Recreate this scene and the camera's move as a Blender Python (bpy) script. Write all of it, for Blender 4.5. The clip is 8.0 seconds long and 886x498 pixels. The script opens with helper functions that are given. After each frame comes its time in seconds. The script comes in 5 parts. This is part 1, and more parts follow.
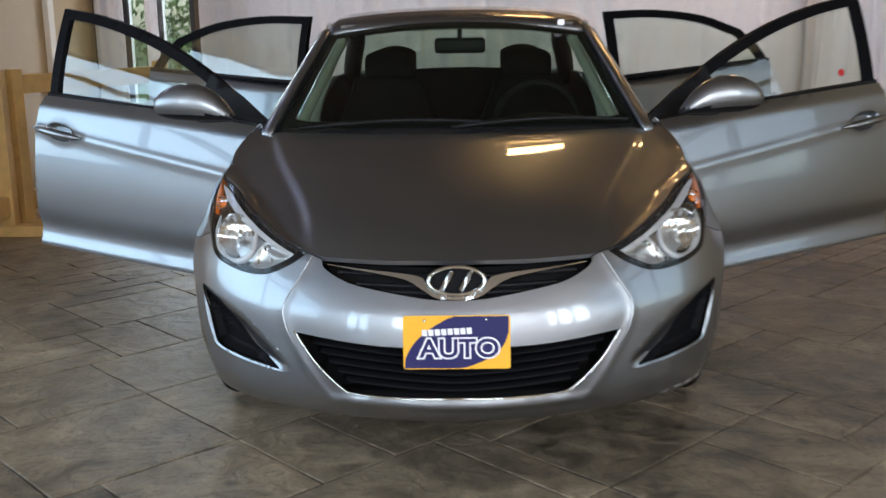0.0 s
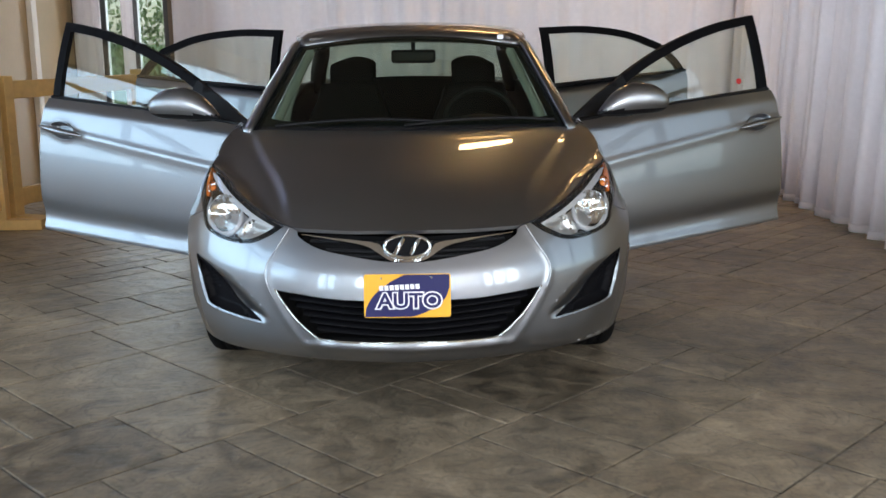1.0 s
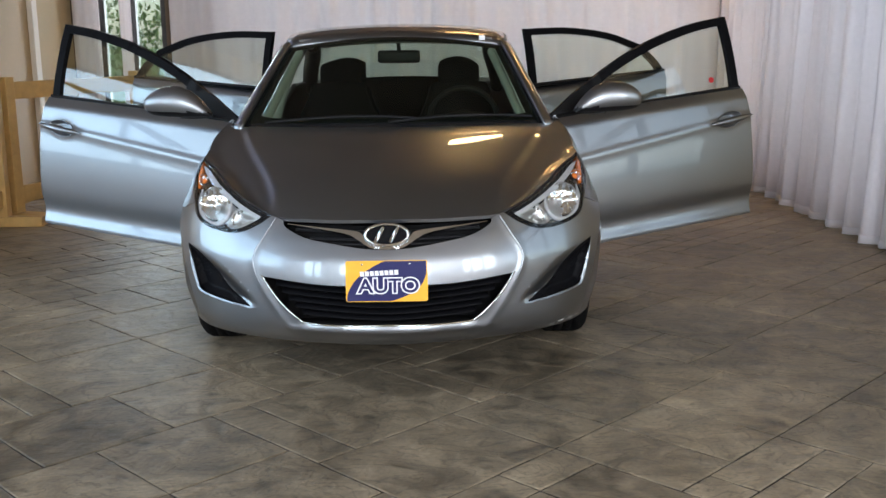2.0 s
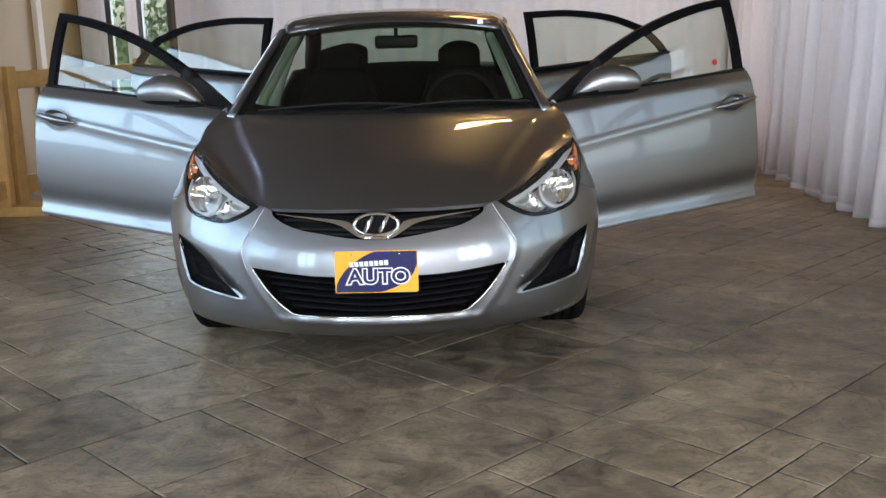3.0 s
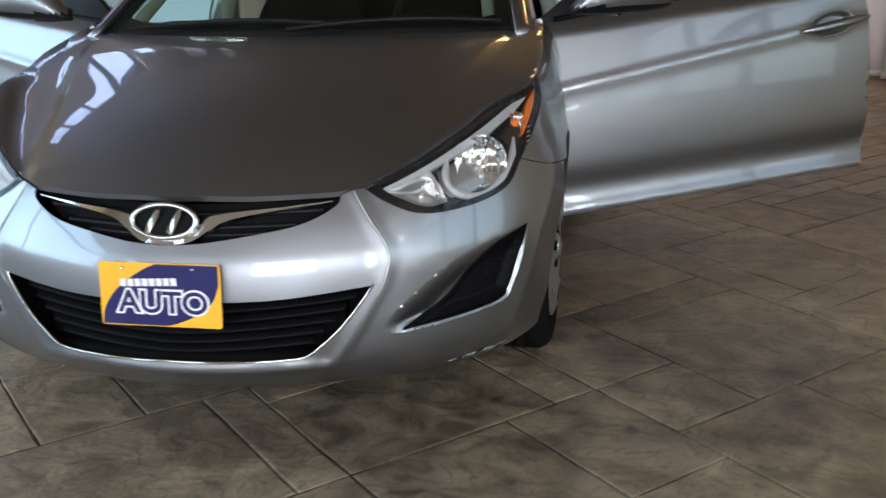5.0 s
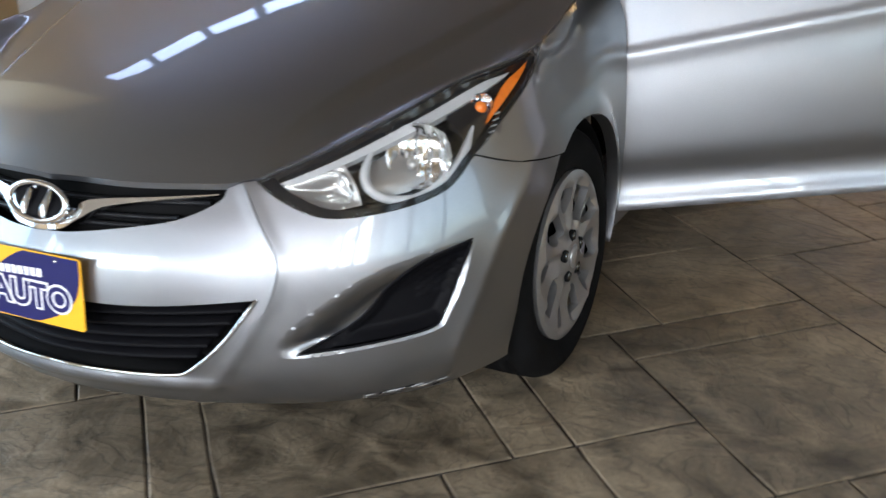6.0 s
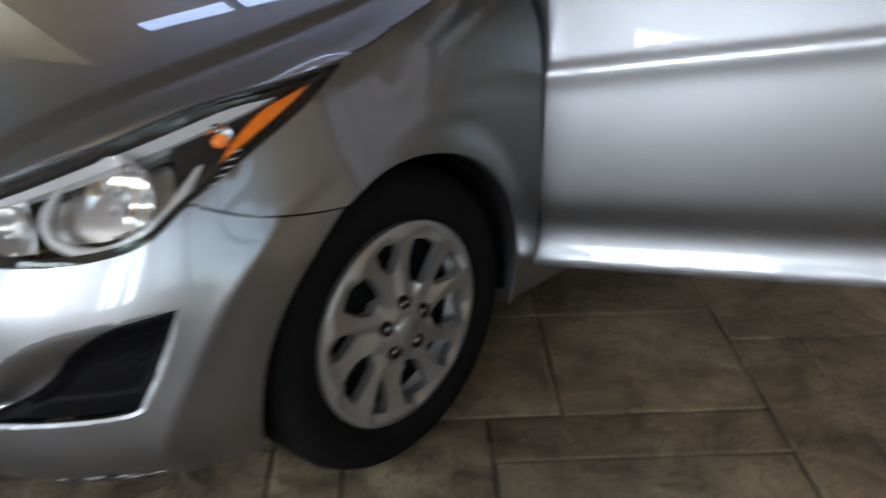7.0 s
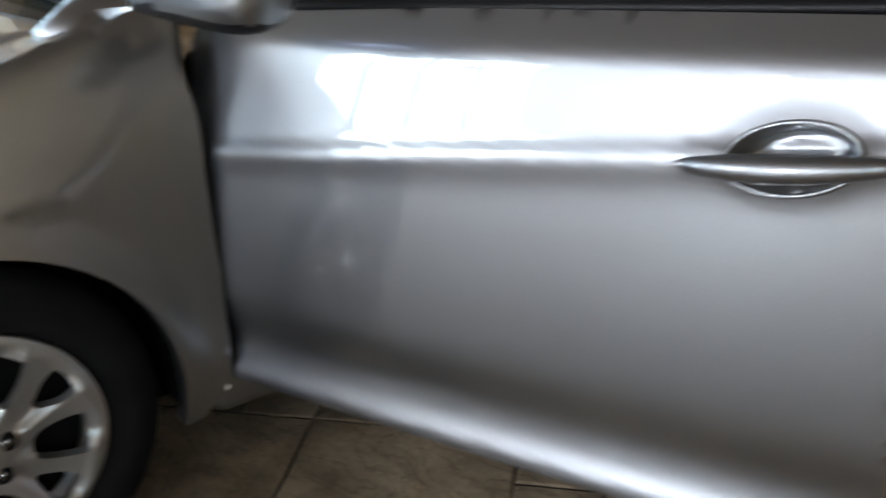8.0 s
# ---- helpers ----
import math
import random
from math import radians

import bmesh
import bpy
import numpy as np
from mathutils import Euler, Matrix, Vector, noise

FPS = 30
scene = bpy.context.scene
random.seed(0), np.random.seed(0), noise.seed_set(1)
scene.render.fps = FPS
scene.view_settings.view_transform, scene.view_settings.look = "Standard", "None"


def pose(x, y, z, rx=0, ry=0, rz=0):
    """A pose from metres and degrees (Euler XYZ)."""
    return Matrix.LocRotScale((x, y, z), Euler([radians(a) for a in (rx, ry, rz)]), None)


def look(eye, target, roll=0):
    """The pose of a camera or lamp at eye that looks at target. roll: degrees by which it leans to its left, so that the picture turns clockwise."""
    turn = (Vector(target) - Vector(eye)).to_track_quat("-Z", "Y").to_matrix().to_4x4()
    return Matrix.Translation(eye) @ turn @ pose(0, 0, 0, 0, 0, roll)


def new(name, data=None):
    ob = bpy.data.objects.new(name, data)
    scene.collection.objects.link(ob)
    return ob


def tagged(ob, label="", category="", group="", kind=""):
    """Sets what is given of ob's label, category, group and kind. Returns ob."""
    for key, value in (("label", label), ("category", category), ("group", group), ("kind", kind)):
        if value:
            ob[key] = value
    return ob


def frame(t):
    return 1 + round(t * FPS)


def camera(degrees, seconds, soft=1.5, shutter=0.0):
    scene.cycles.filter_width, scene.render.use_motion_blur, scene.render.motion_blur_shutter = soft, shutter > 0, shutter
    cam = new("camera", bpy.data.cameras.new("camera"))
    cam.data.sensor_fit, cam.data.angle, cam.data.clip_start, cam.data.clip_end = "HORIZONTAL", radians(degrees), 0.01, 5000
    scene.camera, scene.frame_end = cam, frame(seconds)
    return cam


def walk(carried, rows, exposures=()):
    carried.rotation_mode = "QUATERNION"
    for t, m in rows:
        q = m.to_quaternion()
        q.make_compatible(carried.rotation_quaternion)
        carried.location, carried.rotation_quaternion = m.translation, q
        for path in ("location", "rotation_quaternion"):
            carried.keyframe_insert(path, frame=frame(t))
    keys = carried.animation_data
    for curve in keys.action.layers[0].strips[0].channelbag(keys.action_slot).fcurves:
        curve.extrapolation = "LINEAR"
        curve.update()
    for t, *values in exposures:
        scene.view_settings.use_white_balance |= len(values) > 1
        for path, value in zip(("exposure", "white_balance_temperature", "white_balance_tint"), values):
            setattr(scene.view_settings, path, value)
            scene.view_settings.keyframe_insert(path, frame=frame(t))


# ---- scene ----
cam = camera(46.8, 8.0, shutter=0.6)
PATH = [
    (0, (0.024, -2.816, 1.328), (-0.018, -0.862, 0.904), -0.97),
    (0.5, (0.067, -3.209, 1.308), (0.056, -1.247, 0.922), -1.07),
    (1, (0.067, -3.525, 1.338), (0.1, -1.567, 0.934), -0.61),
    (1.5, (0.108, -3.75, 1.322), (0.144, -1.79, 0.926), -0.64),
    (3, (0.258, -3.674, 1.328), (0.251, -1.72, 0.9), -1.36),
    (3.5, (0.382, -3.34, 1.314), (0.336, -1.396, 0.848), -1.98),
    (4, (0.569, -2.881, 1.293), (0.462, -0.953, 0.773), -1.99),
    (4.5, (0.785, -2.508, 1.292), (0.593, -0.601, 0.719), -1.53),
    (4.7, (0.917, -2.359, 1.273), (0.662, -0.463, 0.691), -1.73),
    (5.8, (1.543, -1.511, 1.297), (0.803, 0.197, 0.563), -1.29),
    (6, (1.686, -1.345, 1.282), (0.817, 0.296, 0.539), -1.99),
    (6.5, (2.003, -0.849, 1.26), (0.866, 0.604, 0.486), -3.02),
    (7, (2.117, -0.372, 1.275), (0.886, 0.973, 0.453), -0.90),
    (7.2, (2.161, -0.195, 1.255), (0.889, 1.121, 0.448), -0.54),
    (7.5, (2.296, 0.18, 1.214), (0.856, 1.348, 0.461), 0.90),
    (7.7, (2.356, 0.384, 1.329), (0.939, 1.503, 0.47), -1.03),
    (7.9, (2.396, 0.634, 1.302), (0.919, 1.688, 0.461), -1.19),
    (8, (2.39, 0.733, 1.312), (0.913, 1.761, 0.439), -1.62),
]
walk(cam, [(t, look(eye, target, roll)) for t, eye, target, roll in PATH], [(0, 0.45), (1.5, 0.55), (3.5, 0.52), (4.5, 0.32), (6.0, 0.98), (6.5, 0.52), (7.0, 0.55), (7.5, 0.7), (8.0, 0.95)])

# ---- world, daylight, lamps ----
world = bpy.data.worlds.new("daylight")
scene.world = world
world.use_nodes = True
wt = world.node_tree
sky = wt.nodes.new("ShaderNodeTexSky")
sky.sky_type = "NISHITA"
sky.sun_disc = False
sky.sun_elevation, sky.sun_rotation = radians(69), radians(170.5)
wt.links.new(sky.outputs[0], wt.nodes["Background"].inputs[0])
wt.nodes["Background"].inputs[1].default_value = 0.12


def area_lamp(name, place, target, wide, high, watts, colour, label):
    data = bpy.data.lights.new(name, "AREA")
    data.shape, data.size, data.size_y, data.energy, data.color = "RECTANGLE", wide, high, watts, colour
    ob = new(name, data)
    ob.matrix_world = look(place, target)
    tagged(ob, label, "light", kind="structure")
    return ob


sun_data = bpy.data.lights.new("sun", "SUN")
sun_data.energy, sun_data.angle, sun_data.color = 3.0, radians(0.5), (1.0, 0.95, 0.88)
sun = new("sun", sun_data)
sun.matrix_world = look((1, -6, 16), (0, 0, 0))
tagged(sun, "warm daylight sun outside the building", "sun", kind="structure")

# Daylight standing in the window openings, and in openings added behind the drapes
DAY, BLUE, SKY_BLUE = (0.855, 0.892, 1.0), (0.52, 0.60, 1.0), (0.60, 0.76, 1.0)
LEFT_W, FRONT_W, RIGHT_W, HIGH_W, BACK_W = 11.0, 30.0, 26.0, 14.0, 20.0
LEFT_X, RIGHT_X, BACK_Y, FRONT_Y, CEIL, HALL_X, JOG_Y, DRAPE_TOP = -3.3, 3.12, 6.6, -7.0, 3.8, -4.6, 1.75, 2.45


# ---- materials ----
def nodes_of(name):
    m = bpy.data.materials.new(name)
    m.use_nodes = True
    return m, m.node_tree.nodes, m.node_tree.links, m.node_tree.nodes["Principled BSDF"]


def plain(name, colour, rough=0.5, metal=0.0, vary=0.12, scale=40.0, bump=0.0, coat=0.0, emit=0.0, gloss=0.5):
    """A surface with variation in two scales and fine relief."""
    m, n, l, b = nodes_of(name)
    co = n.new("ShaderNodeTexCoord")
    big, fine = n.new("ShaderNodeTexNoise"), n.new("ShaderNodeTexNoise")
    big.inputs["Scale"].default_value, fine.inputs["Scale"].default_value = scale * 0.08, scale
    fine.inputs["Detail"].default_value = 6
    for t in (big, fine):
        l.new(co.outputs["Object"], t.inputs["Vector"])
    mix = n.new("ShaderNodeMath")
    mix.operation = "ADD"
    l.new(big.outputs[0], mix.inputs[0])
    l.new(fine.outputs[0], mix.inputs[1])
    ramp = n.new("ShaderNodeMapRange")
    ramp.inputs["From Min"].default_value, ramp.inputs["From Max"].default_value = 0.6, 1.4
    ramp.inputs["To Min"].default_value, ramp.inputs["To Max"].default_value = 1 - vary, 1 + vary
    l.new(mix.outputs[0], ramp.inputs[0])
    tint = n.new("ShaderNodeVectorMath")
    tint.operation = "SCALE"
    tint.inputs[0].default_value = colour
    l.new(ramp.outputs[0], tint.inputs["Scale"])
    l.new(tint.outputs[0], b.inputs["Base Color"])
    rr = n.new("ShaderNodeMapRange")
    rr.inputs["To Min"].default_value, rr.inputs["To Max"].default_value = rough * 0.85, min(1, rough * 1.15)
    l.new(fine.outputs[0], rr.inputs[0])
    l.new(rr.outputs[0], b.inputs["Roughness"])
    b.inputs["Metallic"].default_value = metal
    b.inputs["Coat Weight"].default_value = coat
    b.inputs["Specular IOR Level"].default_value = gloss
    if bump:
        bp = n.new("ShaderNodeBump")
        bp.inputs["Strength"].default_value, bp.inputs["Distance"].default_value = bump, 0.002
        l.new(fine.outputs[0], bp.inputs["Height"])
        l.new(bp.outputs[0], b.inputs["Normal"])
    if emit:
        b.inputs["Emission Color"].default_value = (*colour, 1)
        b.inputs["Emission Strength"].default_value = emit
    return m


def car_paint():
    m, n, l, b = nodes_of("silver_car_paint")
    co = n.new("ShaderNodeTexCoord")
    flake = n.new("ShaderNodeTexVoronoi")
    flake.inputs["Scale"].default_value = 1400
    l.new(co.outputs["Object"], flake.inputs["Vector"])
    dust = n.new("ShaderNodeTexNoise")
    dust.inputs["Scale"].default_value, dust.inputs["Detail"].default_value = 3.0, 5
    l.new(co.outputs["Object"], dust.inputs["Vector"])
    mr = n.new("ShaderNodeMapRange")
    mr.inputs["To Min"].default_value, mr.inputs["To Max"].default_value = 0.90, 1.08
    l.new(flake.outputs["Color"], mr.inputs[0])
    tint = n.new("ShaderNodeVectorMath")
    tint.operation = "SCALE"
    tint.inputs[0].default_value = (0.300, 0.312, 0.335)
    l.new(mr.outputs[0], tint.inputs["Scale"])
    l.new(tint.outputs[0], b.inputs["Base Color"])
    rr = n.new("ShaderNodeMapRange")
    rr.inputs["To Min"].default_value, rr.inputs["To Max"].default_value = 0.34, 0.40
    l.new(dust.outputs[0], rr.inputs[0])
    l.new(rr.outputs[0], b.inputs["Roughness"])
    b.inputs["Metallic"].default_value = 1.0
    b.inputs["Coat Weight"].default_value = 1.0
    b.inputs["Coat Roughness"].default_value, b.inputs["Coat IOR"].default_value = 0.015, 1.7
    return m


def clear_glass(name, tint=(0.9, 0.95, 0.93), gloss=1.0, mirror=0.04):
    """Thin pane: lets light straight through and mirrors more at a slant."""
    m = bpy.data.materials.new(name)
    m.use_nodes = True
    n, l = m.node_tree.nodes, m.node_tree.links
    n.remove(n["Principled BSDF"])
    tr, gl, mx, lw = (n.new(k) for k in ("ShaderNodeBsdfTransparent", "ShaderNodeBsdfGlossy", "ShaderNodeMixShader", "ShaderNodeLayerWeight"))
    power, fr = n.new("ShaderNodeMath"), n.new("ShaderNodeMath")
    power.operation, power.inputs[1].default_value = "POWER", 5.0
    fr.operation, fr.inputs[1].default_value, fr.inputs[2].default_value = "MULTIPLY_ADD", 1 - mirror, mirror
    lw.inputs[0].default_value = 0.5
    l.new(lw.outputs["Facing"], power.inputs[0])
    l.new(power.outputs[0], fr.inputs[0])
    tr.inputs[0].default_value = (*tint, 1)
    gl.inputs["Roughness"].default_value = 0.015
    gl.inputs[0].default_value = (gloss, gloss, gloss, 1)
    l.new(fr.outputs[0], mx.inputs[0])
    l.new(tr.outputs[0], mx.inputs[1])
    l.new(gl.outputs[0], mx.inputs[2])
    l.new(mx.outputs[0], n["Material Output"].inputs[0])
    return m


def slate():
    """Stamped, sealed concrete: taupe with darker stains, split-slate relief and a satin sheen."""
    m, n, l, b = nodes_of("stamped_concrete")
    geo, info = n.new("ShaderNodeNewGeometry"), n.new("ShaderNodeObjectInfo")
    tex = []
    for s, d, w in ((1.3, 8, 0.3), (8.0, 10, 0.5), (60.0, 6, 0.2)):
        t = n.new("ShaderNodeTexNoise")
        t.inputs["Scale"].default_value, t.inputs["Detail"].default_value, t.inputs["Distortion"].default_value = s, d, w
        l.new(geo.outputs["Position"], t.inputs["Vector"])
        tex.append(t)
    ramp = n.new("ShaderNodeValToRGB")
    ramp.color_ramp.elements[0].position, ramp.color_ramp.elements[0].color = 0.30, (0.098, 0.079, 0.053, 1)
    ramp.color_ramp.elements[1].position, ramp.color_ramp.elements[1].color = 0.74, (0.40, 0.320, 0.214, 1)
    add = n.new("ShaderNodeMath")
    add.operation = "MULTIPLY_ADD"
    l.new(tex[1].outputs[0], add.inputs[0])
    add.inputs[1].default_value = 0.70
    half = n.new("ShaderNodeMath")
    half.operation = "MULTIPLY_ADD"
    l.new(tex[0].outputs[0], half.inputs[0])
    half.inputs[1].default_value = 0.60
    rnd = n.new("ShaderNodeMath")
    rnd.operation = "MULTIPLY_ADD"
    l.new(info.outputs["Random"], rnd.inputs[0])
    rnd.inputs[1].default_value, rnd.inputs[2].default_value = 0.13, -0.235
    l.new(rnd.outputs[0], half.inputs[2])
    l.new(half.outputs[0], add.inputs[2])
    l.new(add.outputs[0], ramp.inputs[0])
    l.new(ramp.outputs[0], b.inputs["Base Color"])
    # split-stone ledges: a stretched noise snapped into thin layers
    turn = n.new("ShaderNodeMapping")
    turn.inputs["Rotation"].default_value = (0, 0, radians(-43))
    turn.inputs["Scale"].default_value = (2.4, 3.8, 1.0)
    l.new(geo.outputs["Position"], turn.inputs["Vector"])
    ledge = n.new("ShaderNodeTexNoise")
    ledge.inputs["Scale"].default_value, ledge.inputs["Detail"].default_value, ledge.inputs["Distortion"].default_value = 1.0, 9, 0.6
    l.new(turn.outputs[0], ledge.inputs["Vector"])
    snap = n.new("ShaderNodeMath")
    snap.operation = "SNAP"
    snap.inputs[1].default_value = 0.075
    l.new(ledge.outputs[0], snap.inputs[0])
    # dark soaked stains and small pits
    stain = n.new("ShaderNodeMapRange")
    stain.inputs["From Min"].default_value, stain.inputs["From Max"].default_value = 0.36, 0.56
    stain.inputs["To Min"].default_value, stain.inputs["To Max"].default_value = 0.80, 1.05
    l.new(ledge.outputs[0], stain.inputs[0])
    pits = n.new("ShaderNodeTexVoronoi")
    pits.inputs["Scale"].default_value = 2.6
    l.new(geo.outputs["Position"], pits.inputs["Vector"])
    pit = n.new("ShaderNodeMapRange")
    pit.inputs["From Min"].default_value, pit.inputs["From Max"].default_value = 0.03, 0.085
    pit.inputs["To Min"].default_value, pit.inputs["To Max"].default_value = 0.45, 1.0
    l.new(pits.outputs["Distance"], pit.inputs[0])
    dirt = n.new("ShaderNodeMath")
    dirt.operation = "MULTIPLY"
    l.new(stain.outputs[0], dirt.inputs[0])
    l.new(pit.outputs[0], dirt.inputs[1])
    soiled = n.new("ShaderNodeVectorMath")
    soiled.operation = "SCALE"
    l.new(ramp.outputs[0], soiled.inputs[0])
    # dark broken edges of the ledges, and fine grit
    part_of = n.new("ShaderNodeMath")
    part_of.operation = "PINGPONG"
    part_of.inputs[1].default_value = 0.0375
    l.new(ledge.outputs[0], part_of.inputs[0])
    edge = n.new("ShaderNodeMapRange")
    edge.inputs["From Max"].default_value = 0.010
    edge.inputs["To Min"].default_value, edge.inputs["To Max"].default_value = 0.62, 1.0
    l.new(part_of.outputs[0], edge.inputs[0])
    grit = n.new("ShaderNodeMapRange")
    grit.inputs["From Min"].default_value, grit.inputs["From Max"].default_value = 0.3, 0.7
    grit.inputs["To Min"].default_value, grit.inputs["To Max"].default_value = 0.84, 1.14
    l.new(tex[2].outputs[0], grit.inputs[0])
    both = n.new("ShaderNodeMath")
    both.operation = "MULTIPLY"
    l.new(edge.outputs[0], both.inputs[0])
    l.new(grit.outputs[0], both.inputs[1])
    whole = n.new("ShaderNodeMath")
    whole.operation = "MULTIPLY"
    l.new(both.outputs[0], whole.inputs[0])
    l.new(dirt.outputs[0], whole.inputs[1])
    l.new(whole.outputs[0], soiled.inputs["Scale"])
    l.new(soiled.outputs[0], b.inputs["Base Color"])
    rr = n.new("ShaderNodeMapRange")
    rr.inputs["To Min"].default_value, rr.inputs["To Max"].default_value = 0.28, 0.62
    l.new(tex[1].outputs[0], rr.inputs[0])
    l.new(rr.outputs[0], b.inputs["Roughness"])
    hsum = n.new("ShaderNodeMath")
    hsum.operation = "MULTIPLY_ADD"
    l.new(tex[2].outputs[0], hsum.inputs[0])
    hsum.inputs[1].default_value = 0.04
    tall = n.new("ShaderNodeMath")
    tall.operation = "ADD"
    l.new(tex[1].outputs[0], tall.inputs[0])
    l.new(snap.outputs[0], tall.inputs[1])
    l.new(tall.outputs[0], hsum.inputs[2])
    bp = n.new("ShaderNodeBump")
    bp.inputs["Strength"].default_value, bp.inputs["Distance"].default_value = 0.6, 0.024
    l.new(hsum.outputs[0], bp.inputs["Height"])
    l.new(bp.outputs[0], b.inputs["Normal"])
    return m


def cloth(name, colour):
    m = plain(name, colour, 0.85, 0, 0.05, 300, 0.25)
    b = m.node_tree.nodes["Principled BSDF"]
    b.inputs["Sheen Weight"].default_value = 0.2
    return m


def sheer(name, colour):
    """Drape cloth that lets part of the light behind it through."""
    m = cloth(name, colour)
    n, l = m.node_tree.nodes, m.node_tree.links
    tl, mx = n.new("ShaderNodeBsdfTranslucent"), n.new("ShaderNodeMixShader")
    tl.inputs[0].default_value = (*colour, 1)
    mx.inputs[0].default_value = 0.25
    l.new(n["Principled BSDF"].outputs[0], mx.inputs[1])
    l.new(tl.outputs[0], mx.inputs[2])
    l.new(mx.outputs[0], n["Material Output"].inputs[0])
    return m


PAINT = car_paint()
CHROME = plain("chrome", (0.78, 0.78, 0.79), 0.09, 1.0, 0.03, 60)
PALE = plain("pale_grey_plastic", (0.42, 0.43, 0.43), 0.35, 0, 0.06, 80, 0, 0.3)
SILVER = plain("silver_plastic", (0.43, 0.43, 0.42), 0.32, 0.8, 0.06, 120, 0, 0.3)
BRIGHT = plain("reflector", (0.86, 0.86, 0.87), 0.10, 1.0, 0.03, 30)
FRAMEB = plain("matt_black_frame", (0.005, 0.005, 0.006), 0.55, 0, 0.2, 200, 0.2, gloss=0.08)
NUT = plain("dark_chrome", (0.20, 0.20, 0.20), 0.12, 1.0, 0.1, 60)
LINING = plain("pale_pillar_lining", (0.34, 0.34, 0.31), 0.7, 0, 0.08, 150, 0.2)
BLACK = plain("black_plastic", (0.007, 0.007, 0.008), 0.45, 0, 0.2, 250, 0.3, gloss=0.22)
GLOSSB = plain("gloss_black", (0.012, 0.012, 0.013), 0.16, 0, 0.1, 60, 0, 0.4)
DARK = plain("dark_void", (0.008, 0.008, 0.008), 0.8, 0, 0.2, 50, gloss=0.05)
RUBBER = plain("tyre_rubber", (0.009, 0.009, 0.009), 0.75, 0, 0.25, 180, 0.5, gloss=0.04)
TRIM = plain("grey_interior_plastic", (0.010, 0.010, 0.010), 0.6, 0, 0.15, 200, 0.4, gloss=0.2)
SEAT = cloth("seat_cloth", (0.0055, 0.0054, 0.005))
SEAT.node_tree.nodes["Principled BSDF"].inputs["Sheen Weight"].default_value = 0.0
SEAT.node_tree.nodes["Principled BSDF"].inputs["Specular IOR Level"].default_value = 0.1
HEADLINER = cloth("headliner", (0.14, 0.13, 0.12))
AMBER = plain("amber_plastic", (0.72, 0.17, 0.015), 0.2, 0, 0.3, 90, 0.3, 0.5)
GLASS = clear_glass("window_glass", (0.845, 0.89, 0.865))
SCREEN = clear_glass("windscreen_glass", (0.58, 0.68, 0.58), 1.0, 0.045)
SIDE_GLASS = clear_glass("car_side_glass", (0.78, 0.86, 0.80), 1.0, 0.14)
LENS = clear_glass("lamp_lens", (0.97, 0.97, 0.97), 0.9)
NAVY = plain("navy_print", (0.013, 0.013, 0.09), 0.35, 0, 0.06, 40, 0, 0.0, gloss=0.3)
YELLOW = plain("yellow_print", (0.90, 0.44, 0.015), 0.35, 0, 0.06, 40, 0, 0.2)
WHITE = plain("white_print", (0.82, 0.82, 0.84), 0.4, 0, 0.04, 40)
RED = plain("red_sticker", (0.55, 0.03, 0.03), 0.5, 0, 0.1, 90)
SLATE = slate()
GROUT = plain("dark_joint", (0.055, 0.045, 0.034), 0.75, 0, 0.3, 30, 0.5)
DRAPE = sheer("white_drape", (0.86, 0.82, 0.83))
TAN = plain("tan_wall_paint", (0.50, 0.37, 0.20), 0.6, 0, 0.06, 30, 0.15)
CREAM = plain("cream_paint", (0.72, 0.64, 0.52), 0.5, 0, 0.05, 30, 0.1)
UMBER = plain("brown_wall_paint", (0.11, 0.074, 0.044), 0.75, 0, 0.08, 20, 0.2)
CEILING = plain("taupe_ceiling", (0.165, 0.125, 0.085), 0.8, 0, 0.08, 20, 0.2)
PINE = plain("pine_wood", (0.60, 0.38, 0.13), 0.45, 0, 0.2, 14, 0.3)
BRONZE = plain("bronze_window_frame", (0.035, 0.032, 0.03), 0.4, 0.3, 0.1, 60)
GRASS = plain("grass", (0.06, 0.11, 0.03), 0.9, 0, 0.4, 4, 0.5)
LEAF = plain("leaves", (0.11, 0.17, 0.06), 0.7, 0, 0.4, 3, 0.3)
PANEL = plain("ceiling_lamp_panel", (1.0, 0.60, 0.24), 0.5, 0, 0.02, 10, 0, 0, 13.0)


# ---- mesh helpers ----
def mesh_object(name, bm, material, smooth=True):
    me = bpy.data.meshes.new(name)
    bm.normal_update()
    bm.to_mesh(me)
    bm.free()
    me.materials.append(material)
    if smooth:
        me.polygons.foreach_set("use_smooth", [True] * len(me.polygons))
    return new(name, me)


def part(name, bm, material, parent, label="", smooth=True):
    ob = mesh_object(name, bm, material, smooth)
    ob.parent = parent
    return tagged(ob, label)


def thing(name, label, category, group="", kind="", place=(0, 0, 0)):
    ob = new(name)
    ob.location = place
    ob.empty_display_size = 0.1
    return tagged(ob, label, category, group, kind)


